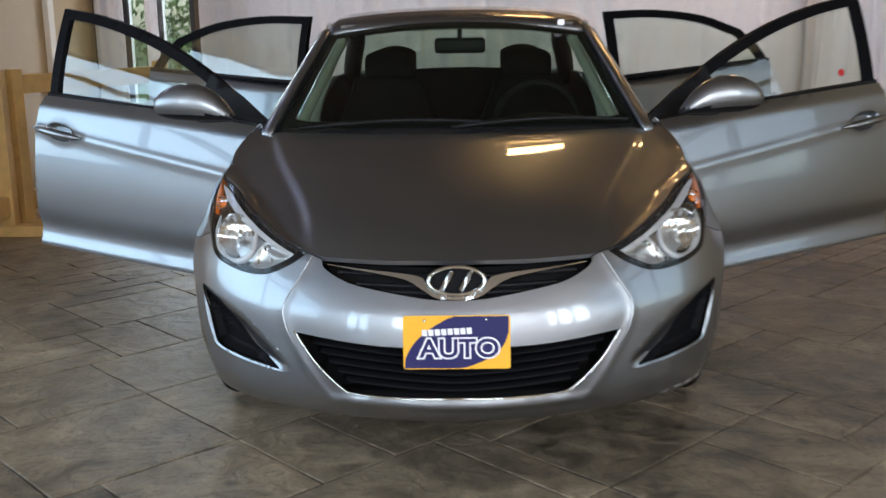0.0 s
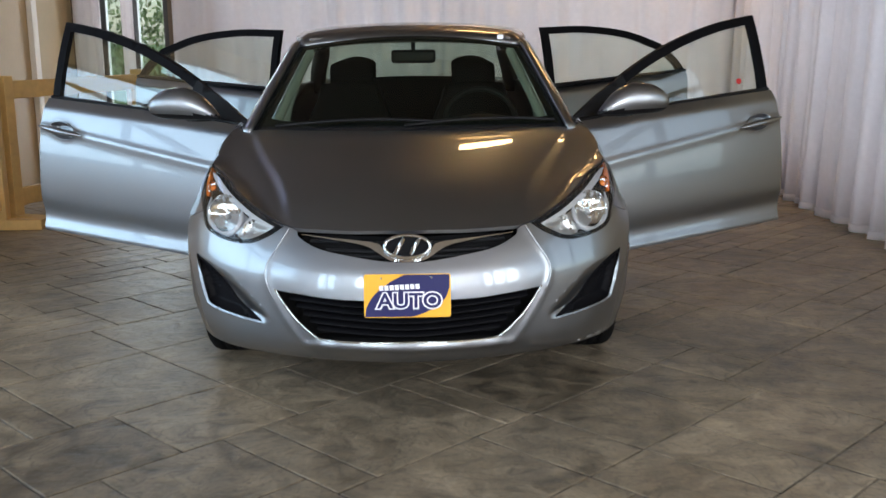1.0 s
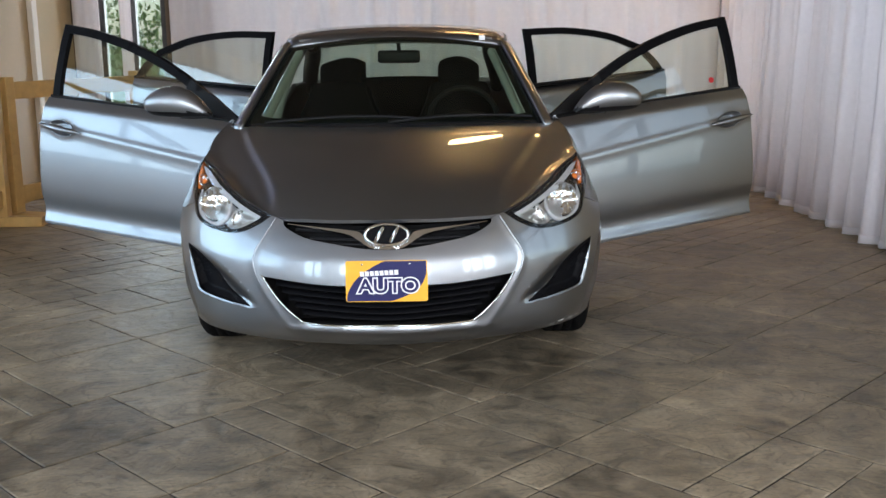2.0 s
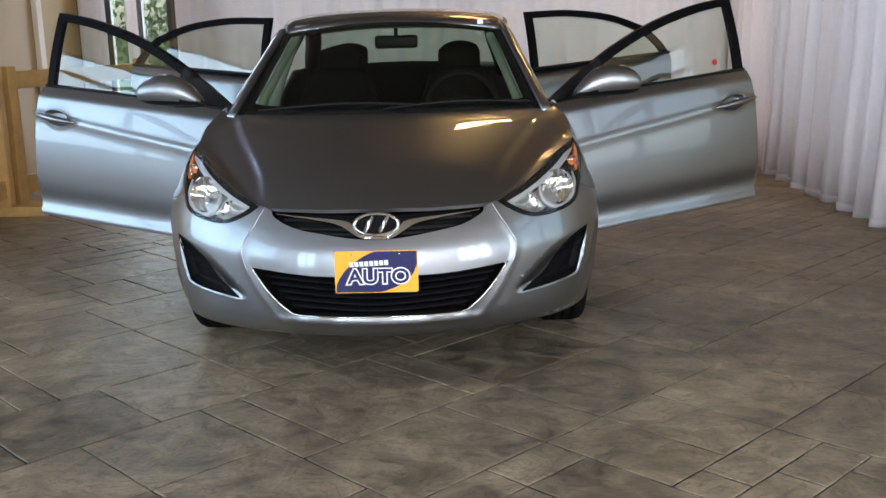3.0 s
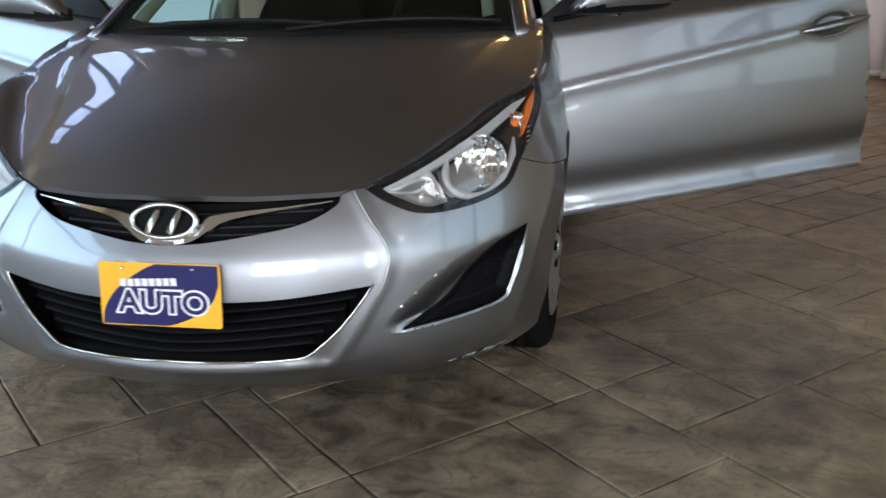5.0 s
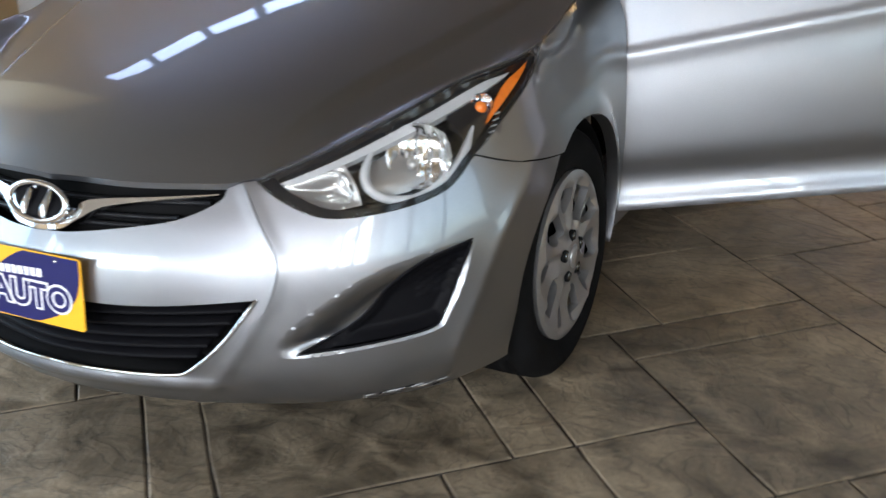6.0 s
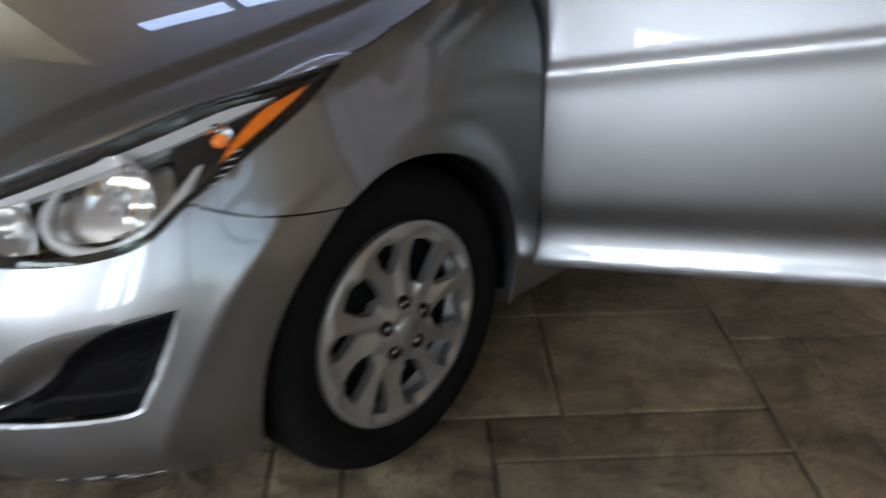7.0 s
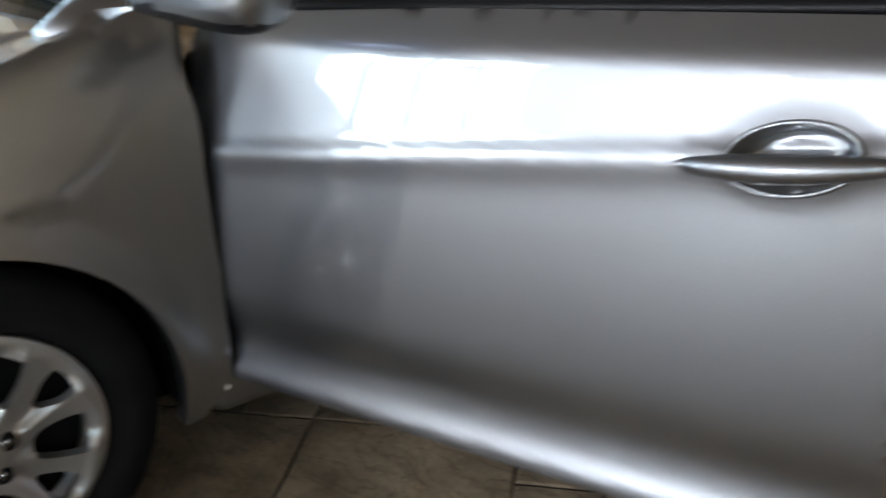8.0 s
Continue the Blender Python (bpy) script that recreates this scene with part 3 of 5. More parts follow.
def skin(u, z, out=0.0):
    """The place of (u, z) on the skin, pushed out of it by out."""
    side, u = (-1, -u) if u < 0 else (1, u)
    y0, y1 = along(NOSE, z), nose_end(z)
    if u <= 1:
        th = u * math.pi / 2
        c = max(0.0, math.cos(th)) ** (2 / QQ)
        q = math.sqrt(max(0.0, (math.sin(th) ** 2 * KK + EE ** (PP / 2)) ** (2 / PP) - EE))
        y = y0 + (y1 - y0) * (1 - c)
    else:
        q, y = 1.0, y1 + (u - 1)
    w = flank_x(y, z)
    p = Vector((side * w * q, y, z))
    if out:
        e = 0.004
        a = skin(side * (u + e), z) - skin(side * max(0, u - e), z)
        b = skin(side * u, z + e) - skin(side * u, z - e)
        n = (a.cross(b) if side > 0 else b.cross(a)).normalized()
        p += n * out
    return p


def u_of(y, z):
    y0, y1 = along(NOSE, z), nose_end(z)
    if y >= y1:
        return 1 + y - y1
    c = min(1.0, 1 - (y - y0) / (y1 - y0))
    return math.acos(min(1, c ** (QQ / 2))) / (math.pi / 2)


SX = 1.2
LAMP_UP = [(0.403, 0.665), (0.50, 0.709), (0.61, 0.764), (0.745, 0.818), (1.025, 0.850)]
LAMP_LOW = [(1.025, 0.850), (0.877, 0.765), (0.770, 0.683), (0.72, 0.627), (0.627, 0.600), (0.523, 0.595), (0.45, 0.627), (0.403, 0.665)]
RIDGE = [(q[0], q[1]) for q in smooth_line([(0.385, 0.66), (0.415, 0.60), (0.456, 0.52), (0.452, 0.456), (0.425, 0.39), (0.37, 0.28), (0.30, 0.19)], 5)]
INTAKE_TOP = [(0.0, 0.430), (0.22, 0.424), (0.43, 0.443)]
INTAKE_SIDE = [(0.43, 0.443), (0.375, 0.350), (0.318, 0.284), (0.28, 0.266), (0.15, 0.264), (0.0, 0.268)]
GRILLE_LOW = [(0.362, 0.652), (0.352, 0.628), (0.29, 0.594), (0.19, 0.574), (0.09, 0.560), (0.0, 0.556)]
DISH_UP = [(0.44, 0.318), (0.484, 0.385), (0.587, 0.475), (0.676, 0.508), (0.788, 0.529)]
DISH_LOW = [(0.788, 0.529), (0.775, 0.454), (0.746, 0.371), (0.717, 0.337), (0.605, 0.321), (0.49, 0.310), (0.44, 0.318)]
FOG_UP = [(0.487, 0.317), (0.555, 0.346), (0.605, 0.390), (0.645, 0.452), (0.695, 0.496), (0.781, 0.522)]


def arch_run(a0, a1, steps, grow=0.0):
    out = []
    for i in range(steps + 1):
        a = radians(a0 + (a1 - a0) * i / steps)
        y, z = ARCH_Y + (ARCH_R + grow) * math.cos(a), ARCH_Z + (ARCH_R + grow) * math.sin(a)
        out.append((u_of(y, z), z))
    return out


def line2(points, steps=6):
    return [(q[0], q[1]) for q in smooth_line(points, steps)]


SEAM_ARCH = arch_run(118, 118, 1)[0]
half_low = [(0.0, 0.180), (0.2, 0.180), (0.45, 0.181), (0.70, 0.187), (0.80, 0.196), (arch_run(199, 199, 1)[0][0], 0.197)]
right = line2(half_low, 4) + arch_run(199, 118, 14)[1:] + line2([SEAM_ARCH, (0.87, 0.648), (0.770, 0.680)], 4)[1:]
right += line2(LAMP_LOW[2:], 5)[1:] + [(0.385, 0.661)] + line2(GRILLE_LOW, 5)
right = right[:-1] + [(0.0, 0.556)]
bumper_outline = right + [(-u, z) for u, z in reversed(right[1:-1])]
intake_half = line2(INTAKE_TOP, 5) + line2(INTAKE_SIDE, 5)[1:]
intake = intake_half + [(-u, z) for u, z in reversed(intake_half[1:-1])]
dish = outline(DISH_UP, DISH_LOW, steps=16)


def bumper_point(u, z):
    return skin(u, z, lip_of(u, z))


CORNER = [(0.745, 0.20), (0.758, 0.285), (0.79, 0.375), (0.832, 0.49), (0.865, 0.582), (0.905, 0.650), (0.955, 0.682), (1.005, 0.706), (1.148, 0.722), (1.30, 0.722), (1.45, 0.70)]


def corner_fold(u, z):
    """The fold that runs from the bumper's corner over the wheel arch."""
    d = distance(CORNER, abs(u), z, SX)
    return 0.010 * math.exp(-d / 0.035) * smoothstep(0.19, 0.26, z) * (1 - smoothstep(1.2, 1.45, abs(u)))


def lip_of(u, z):
    """How far the bumper's ridge and ledges stand out of the skin."""
    d = distance(RIDGE, abs(u), z, SX)
    lip = 0.004 * math.exp(-((d / 0.012) ** 2))
    lip += 0.012 * math.exp(-(((z - 0.245) / 0.014) ** 2)) * (1 - smoothstep(0.28, 0.4, abs(u)))
    return lip + corner_fold(u, z)


bumper = part("front_bumper", panel(bumper_outline, [intake, dish, mirrored(dish)], bumper_point, 0.012, SX, 0.004), PAINT, car, "silver front bumper, scuffed at its lower edge")

# sharp crease from the bonnet's corner down to the intake
for side in (1, -1):
    crease_run = [q for q in RIDGE if q[1] > 0.395]
    bead = tube(bmesh.new(), [skin(side * u, z, lip_of(u, z) - 0.0004) for u, z in crease_run], lambda f: 0.0036 * min(1.0, 0.35 + 8 * f, 0.2 + 3 * (1 - f)), 8)
    part("crease", bead, PAINT, bumper)

# pale and dark scrapes along the lower edge
scrape = random.Random(31)
for k in range(9):
    u0, z0, wide = 0.60 + 0.017 * k + scrape.uniform(-0.004, 0.004), 0.196 + scrape.uniform(0.0, 0.014), scrape.uniform(0.008, 0.022)
    ring = [(u0 + wide * math.cos(i * math.pi / 5) * scrape.uniform(0.6, 1.1), z0 + 0.15 * wide * math.cos(i * math.pi / 5) + 0.0028 * math.sin(i * math.pi / 5) * scrape.uniform(0.4, 1.3)) for i in range(10)]
    part("scrape", panel(ring, [], lambda u, z: skin(u, z, lip_of(u, z) + 0.0012), 0.006, SX), BLACK if k % 3 == 1 else PALE, bumper, "dark scrape in the paint" if k % 3 == 1 else "pale scrape in the paint")

# scuffed lower lip and dark underside
bm = panel([(-0.72, 0.13), (0.72, 0.13), (0.74, 0.182), (-0.74, 0.182)], [], lambda u, z: skin(u, z, -0.03), 0.03, SX, 0.0)
part("splitter", bm, BLACK, car, "dark under-bumper lip")

# fog pockets: painted scoop, black insert with ribs
fog_low, fog_lip = line2(DISH_LOW, 16), line2(DISH_UP, 16)
fog_top = line2(FOG_UP, 5)
for side in (1, -1):
    def scoop(u, z):
        a, b = distance(fog_lip, u, z, SX), distance(fog_low, u, z, SX)
        return skin(u, z, -0.034 * smoothstep(0, 0.085, a) * smoothstep(0.0, 0.030, b) + lip_of(u, z))
    def insert(u, z):
        p = scoop(u, z)
        band = smoothstep(0.010, 0.017, distance(fog_top, u, z, SX))
        rib = smoothstep(0.3, 0.7, math.sin((z + 0.25 * u) * 2 * math.pi / 0.014)) * smoothstep(0.026, 0.03, distance(fog_top, u, z, SX)) * (1 if u > 0.685 and z > 0.40 else 0)
        return p + Vector((0, 0.003 + 0.014 * band - 0.005 * rib, 0))
    fog_poly = outline(FOG_UP, [(0.781, 0.522), (0.766, 0.454), (0.738, 0.374), (0.713, 0.344), (0.605, 0.329), (0.487, 0.317)], steps=16)
    body = panel(dish, [fog_poly], scoop, 0.007, SX)
    blk = panel(fog_poly, [], insert, 0.006, SX, 0.004, (0, -1, 0))
    rim = bmesh.new()
    tube(rim, [scoop(u, z) + Vector((0, -0.001, 0)) for u, z in fog_poly], 0.0028, 6, True)
    for b in (body, blk, rim):
        if side < 0:
            mirror_x(b)
    pocket = part("fog_light_pocket", body, PAINT, car, "painted scoop in the bumper")
    part("fog_cover", blk, FRAMEB, pocket, "ribbed black plastic cover")
    part("cover_rim", rim, FRAMEB, pocket)

# lower intake: dark box, curved slats, chrome edge
bm = bmesh.new()
box(bm, -0.52, 0.52, 0.20, 0.30, 0.22, 0.46)
box(bm, -0.40, 0.40, 0.16, 0.199, 0.24, 0.45)
lower_grille = part("lower_grille", bm, DARK, car, "black lower air intake", False)
for k in range(6):
    z0 = 0.283 + k * 0.027
    reach = 0.320 + 0.105 * k / 5
    def slat(u, v, z0=z0, reach=reach):
        uu = -reach + 2 * reach * u
        a = v * 2 * math.pi
        sag = 0.022 * abs(uu / 0.42) ** 1.5
        p = skin(uu, z0 + sag, -0.045)
        return p + Vector((0, 0.016 * math.cos(a), 0.0055 * math.sin(a) + 0.006 * math.cos(a)))
    part("slat", grid_sheet(33, 9, slat), FRAMEB, lower_grille)
for u in (-0.24, -0.08, 0.08, 0.24):
    bm = bmesh.new()
    p = skin(u, 0.35, -0.05)
    box(bm, p.x - 0.004, p.x + 0.004, p.y + 0.015, p.y + 0.03, 0.30, 0.42)
    part("stay", bm, BLACK, lower_grille, smooth=False)
tray = grid_sheet(25, 4, lambda a, b: skin(-0.36 + 0.72 * a, 0.262, -0.012).lerp(Vector(((a - 0.5) * 1.0, 0.24, 0.262)), b))
part("intake_floor", thick(tray, 0.006), DARK, lower_grille)
edge = line2(INTAKE_SIDE, 5) + [(-u, z) for u, z in reversed(line2(INTAKE_SIDE, 5)[:-1])]
bm = tube(bmesh.new(), [skin(u, z + 0.003, 0.002) for u, z in edge], 0.0042, 8)
part("chrome_edge", bm, CHROME, lower_grille, "thin chrome strip round the intake")

# upper grille with a chrome wing and oval badge
grille_half = [(0.0, 0.662), (0.2, 0.664), (0.375, 0.662)] + line2(GRILLE_LOW, 5)
grille_poly = grille_half + [(-u, z) for u, z in reversed(line2(GRILLE_LOW, 5)[:-1])] + [(-0.375, 0.662), (-0.2, 0.664)]
upper_grille = part("upper_grille", panel(grille_poly, [], lambda u, z: skin(u, z, -0.05), 0.03, SX), DARK, car, "black upper grille")
for z0, reach in ((0.585, 0.22), (0.602, 0.28), (0.63, 0.33)):
    bm = bmesh.new()
    tube(bm, [skin(-reach + 2 * reach * i / 24, z0, -0.035) for i in range(25)], 0.006, 6)
    part("grille_bar", bm, BLACK, upper_grille)
wing_up = [(0.348, 0.643), (0.25, 0.634), (0.16, 0.627), (0.105, 0.618), (0.085, 0.600), (0.05, 0.578), (0.0, 0.570)]
wing_low = [(0.0, 0.557), (0.06, 0.563), (0.105, 0.588), (0.15, 0.611), (0.25, 0.6285), (0.348, 0.6405)]
wu, wl = line2(wing_up, 5), line2(wing_low, 5)
wing_poly = [(u, z) for u, z in wu[:-1]] + [(-u, z) for u, z in reversed(wu)] + [(-u, z) for u, z in reversed(wl[1:])] + wl
wing_poly = [q for i, q in enumerate(wing_poly) if math.hypot(q[0] - wing_poly[i - 1][0], q[1] - wing_poly[i - 1][1]) > 1e-5]
part("chrome_wing", panel(wing_poly, [], lambda u, z: skin(u, z, -0.006 + 0.004 * math.cos(u * 4)), 0.008, SX, 0.02), CHROME, upper_grille, "chrome wing bar under the badge")
bm = tube(bmesh.new(), [(0.081 * math.cos(a), 0.048 + 0.010 * math.sin(a) + 0.08 * (0.081 * math.cos(a)) ** 2, 0.612 + 0.0385 * math.sin(a)) for a in (i * 2 * math.pi / 48 for i in range(48))], 0.0065, 8, True)
badge = part("badge", bm, CHROME, car, "oval chrome badge with a plain slanted bar")
bm = panel([(0.074 * math.cos(i * math.pi / 20), 0.035 * math.sin(i * math.pi / 20)) for i in range(40)], [], lambda x, z: Vector((x, 0.056 + 0.01 * z / 0.035, 0.612 + z)), 0.02)
part("badge_field", bm, FRAMEB, badge)
for sx in (-1, 1):
    bm = tube(bmesh.new(), [(sx * 0.028 - 0.016, 0.045, 0.584), (sx * 0.028, 0.047, 0.612), (sx * 0.028 + 0.016, 0.053, 0.640)], 0.0092, 10)
    part("badge_bar", bm, CHROME, badge)

# hood
HOODZ = [(0.0, 0.610), (0.06, 0.640), (0.10, 0.664), (0.16, 0.70), (0.25, 0.742), (0.40, 0.796), (0.60, 0.848), (0.80, 0.888), (1.0, 0.920), (1.2, 0.945)]


def hood_z(x, y):
    ax = abs(x)
    s = 0.5 * ax * ax * (1 - 0.75 * smoothstep(0.55, 1.15, y))
    z = along(HOODZ, y - s)
    ridge_x = 0.425 + 0.265 * smoothstep(0.1, 1.2, y)
    z -= 0.0018 * math.exp(-(((ax - ridge_x - 0.036) / 0.014) ** 2)) * smoothstep(0.16, 0.34, y) * (1 - smoothstep(0.75, 1.0, y))
    z += 0.010 * (1 - smoothstep(ridge_x - 0.006, ridge_x + 0.028, ax)) * smoothstep(0.14, 0.40, y) * (1 - 0.6 * smoothstep(0.9, 1.15, y))
    return z


hood_right = line2([(0.0, 0.092), (0.20, 0.112), (0.38, 0.165), (0.447, 0.203)], 6)
lamp_plan = [skin(u, z) for u, z in line2(LAMP_UP, 6)]
hood_right += [(p.x - 0.004, p.y + 0.004) for p in lamp_plan[1:-1]]
hood_right += [(flank_x(y, 0.842 + rise(y)) - 0.004, y) for y in (0.80, 0.86, 0.92, 0.98, 1.04, 1.10, 1.16)] + line2([(0.745, 1.18), (0.5, 1.115), (0.25, 1.07), (0.0, 1.055)], 4)
hood_front = lambda x: 0.092 + 0.5 * x * x
hood_right = [(x, y - hood_front(x)) for x, y in hood_right]
hood_outline = hood_right + [(-x, y) for x, y in reversed(hood_right[1:-1])]


def edge_height(x, y):
    """Distance to the rim line in plan, and its height there."""
    best = (1e9, 0.0)
    for a, b in zip(HOOD_EDGE3, HOOD_EDGE3[1:]):
        ux, uy = b.x - a.x, b.y - a.y
        t = min(1.0, max(0.0, ((x - a.x) * ux + (y - a.y) * uy) / max(1e-12, ux * ux + uy * uy)))
        best = min(best, (math.hypot(x - a.x - t * ux, y - a.y - t * uy), a.z + t * (b.z - a.z)))
    return best


def hood_point(x, y):
    z = hood_z(x, y)
    ax = abs(x)
    # the rim follows the top of the lamps and wings
    reach = 0.02 + 0.07 * smoothstep(0.44, 0.58, ax)
    near, zt = edge_height(ax, y)
    if near < reach:
        z += (zt + 0.002 - z) * (1 - smoothstep(0.0, reach, near)) * smoothstep(0.40, 0.47, ax)
    return Vector((x, y, z))


HOOD_EDGE3 = [Vector(p) for p in lamp_plan] + [Vector((flank_x(y, 0.842 + rise(y)), y, 0.842 + rise(y))) for y in (0.80, 0.9, 1.0, 1.1, 1.17)]
fine = []
for a, b in zip(HOOD_EDGE3, HOOD_EDGE3[1:]):
    fine += [a.lerp(b, i / 4) for i in range(4)]
HOOD_EDGE3 = fine + [HOOD_EDGE3[-1]]
part("hood", panel(hood_outline, [], lambda x, w: hood_point(x, w + hood_front(x)), 0.014, 1.0, 0.014, (0, 0.25, -0.95)), PAINT, car, "smooth silver hood with two soft ridges")

# wings
def wing_outline():
    lamp = line2(LAMP_LOW[:3], 5)
    run = arch_run(118, -14, 22)
    top = [(u_of(y, 0.842 + rise(y)), 0.842 + rise(y)) for y in (1.28, 1.16, 1.05, 0.95, 0.87)]
    back = [(u_of(1.265, 0.215), 0.215), (u_of(1.328, 0.265), 0.265), (u_of(1.330, 0.5), 0.5), (u_of(1.322, 0.70), 0.70), (u_of(1.308, 0.88), 0.88), (u_of(1.29, 0.955), 0.955)]
    return lamp + [(0.87, 0.650), (SEAM_ARCH[0], SEAM_ARCH[1] + 0.003)] + run[1:] + back + top


def wing_point(u, z):
    d = abs(math.hypot(skin(u, z).y - ARCH_Y, z - ARCH_Z) - ARCH_R)
    flare = 0.012 * (1 - smoothstep(0.0, 0.07, d))
    return skin(u, z, flare * smoothstep(0.9, 1.02, u) + corner_fold(u, z))


for side in (1, -1):
    bm = panel(wing_outline(), [], wing_point, 0.016, SX, 0.03)
    if side < 0:
        mirror_x(bm)
    part("front_wing", bm, PAINT, car, "silver front wing over the wheel")
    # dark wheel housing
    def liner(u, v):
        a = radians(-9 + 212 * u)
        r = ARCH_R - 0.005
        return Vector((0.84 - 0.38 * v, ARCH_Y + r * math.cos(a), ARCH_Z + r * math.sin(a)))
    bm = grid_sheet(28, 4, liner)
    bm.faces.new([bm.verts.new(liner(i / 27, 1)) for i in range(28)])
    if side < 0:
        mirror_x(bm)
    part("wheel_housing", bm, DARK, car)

# headlamps
lamp_poly = outline(LAMP_UP, LAMP_LOW, steps=6)
lamp_mid = (0.64, 0.69)


def shrunk(poly, k):
    cu, cz = lamp_mid
    return [(cu + (u - cu) * k, cz + (z - cz) * k) for u, z in poly]


def lamp_depth(u, z):
    return 0.055 * smoothstep(0.0, 0.035, distance(lamp_poly, u, z, SX, True))


def bowl(centre_u, centre_z, radius, depth, floor_out):
    """A reflector bowl with an inner collar, opening forwards."""
    c = skin(centre_u, centre_z, floor_out)
    n = Vector((0.30, -0.92, 0.18)).normalized()
    s = n.cross(Vector((0, 0, 1))).normalized()
    t = s.cross(n)
    prof = [(1.0, 0.0), (0.94, -0.25), (0.8, -0.55), (0.6, -0.8), (0.4, -0.95), (0.22, -1.0), (0.12, -1.0), (0.02, -1.0)]
    def at(u, v):
        k = v * (len(prof) - 1)
        i = min(int(k), len(prof) - 2)
        r = prof[i][0] + (prof[i + 1][0] - prof[i][0]) * (k - i)
        h = prof[i][1] + (prof[i + 1][1] - prof[i][1]) * (k - i)
        a = u * 2 * math.pi
        flute = (0.16 * math.sin(15 * r * math.cos(a) + 0.8) + 0.10 * math.sin(9 * r * math.sin(a))) * (1 - abs(2 * v - 1))
        return c + (s * math.cos(a) + t * math.sin(a)) * radius * r + n * depth * (h + flute)
    return grid_sheet(48, 22, at, True)


for side in (1, -1):
    pieces = []
    shell = panel(lamp_poly, [], lambda u, z: skin(u, z, -0.004 - lamp_depth(u, z)), 0.014, SX)
    pieces.append(("housing", shell, GLOSSB, "dark lamp housing"))
    rim = panel(lamp_poly, [[(u, z + 0.006) for u, z in shrunk(lamp_poly, 0.90)]], lambda u, z: skin(u, z, -0.007), 0.0075, SX)
    pieces.append(("bezel", rim, FRAMEB, "black lamp bezel"))
    up = [(u + 0.014, z - 0.012) for u, z in LAMP_UP[:-1]] + [(0.865, 0.820)]
    dn = [(0.865, 0.820), (0.760, 0.787), (0.63, 0.735), (0.53, 0.690), (0.47, 0.664), (0.417, 0.653)]
    pieces.append(("brow", panel(outline(up, dn, steps=5), [], lambda u, z: skin(u, z, -0.012), 0.01, SX, 0.02), PALE, "pale grey brow along the top edge"))
    pieces.append(("main_reflector", bowl(0.662, 0.700, 0.068, 0.026, -0.024), BRIGHT, "bright faceted main reflector"))
    pieces.append(("inner_reflector", bowl(0.525, 0.648, 0.040, 0.016, -0.022), BRIGHT, "bright faceted inner reflector"))
    scoop_in = outline([(0.425, 0.655), (0.47, 0.668), (0.535, 0.692)], [(0.535, 0.692), (0.56, 0.655), (0.575, 0.617)], [(0.575, 0.617), (0.53, 0.612), (0.47, 0.634), (0.425, 0.655)], steps=5)
    pieces.append(("inner_shell", panel(scoop_in, [], lambda u, z: skin(u, z, -0.014 - 0.02 * smoothstep(0, 0.03, distance(scoop_in, u, z, SX, True)) + 0.001 * math.sin(u * 120)), 0.006, SX), SILVER, "fluted bright inner shell"))
    guide = [(0.575, 0.722), (0.572, 0.67), (0.60, 0.632), (0.66, 0.618), (0.715, 0.642), (0.752, 0.69), (0.768, 0.738)]
    pieces.append(("light_guide", tube(bmesh.new(), [skin(u, z, -0.018) for u, z in line2(guide, 5)], lambda t: 0.0105 * min(1.0, 0.25 + 6 * t, 0.25 + 6 * (1 - t)), 8), PALE, "pale U-shaped light guide"))
    backing = outline([(0.560, 0.700), (0.572, 0.66), (0.60, 0.628), (0.66, 0.616), (0.715, 0.640), (0.745, 0.69)], [(0.745, 0.69), (0.70, 0.755), (0.63, 0.735), (0.560, 0.700)], steps=5)
    pieces.append(("inner_panel", panel(backing, [], lambda u, z: skin(u, z, -0.055), 0.012, SX), SILVER, "satin silver panel behind the light guide"))
    dark = outline([(0.735, 0.735), (0.70, 0.770), (0.74, 0.795), (0.86, 0.815)], [(0.86, 0.815), (0.80, 0.735), (0.765, 0.70), (0.735, 0.735)], steps=5)
    pieces.append(("inner_mask", panel(dark, [], lambda u, z: skin(u, z, -0.020), 0.01, SX, 0.03), GLOSSB, "black mask behind the turn signal"))
    tick = bmesh.new()
    for i in range(9):
        u, z = 0.762 + 0.010 * i - 0.004 * i * i / 9, 0.664 + 0.0105 * i
        p, q = skin(u, z, -0.003), skin(u + 0.013, z + 0.002, -0.003)
        tube(tick, [p, q], 0.0016, 5)
    pieces.append(("scale_ribs", tick, PALE, ""))
    amber = outline([(0.945, 0.830), (0.872, 0.790), (0.815, 0.750), (0.800, 0.737)], [(0.800, 0.737), (0.812, 0.770), (0.850, 0.805), (0.945, 0.830)], steps=5)
    pieces.append(("side_marker", panel(amber, [], lambda u, z: skin(u, z, -0.009), 0.01, SX, 0.02), AMBER, "amber side marker"))
    pieces.append(("turn_reflector", bowl(0.780, 0.772, 0.024, 0.018, -0.011), BRIGHT, "small turn-signal reflector"))
    bulb = bmesh.new()
    bmesh.ops.create_uvsphere(bulb, u_segments=14, v_segments=8, radius=0.0135, matrix=Matrix.Translation(skin(0.782, 0.771, -0.022)))
    pieces.append(("turn_bulb", bulb, AMBER, "amber bulb"))
    for cu, cz, r in ((0.655, 0.690, 0.013), (0.522, 0.641, 0.010)):
        bulb = bmesh.new()
        bmesh.ops.create_uvsphere(bulb, u_segments=14, v_segments=8, radius=r, matrix=Matrix.Translation(skin(cu, cz, -0.040)))
        pieces.append(("bulb_cap", bulb, SILVER, ""))
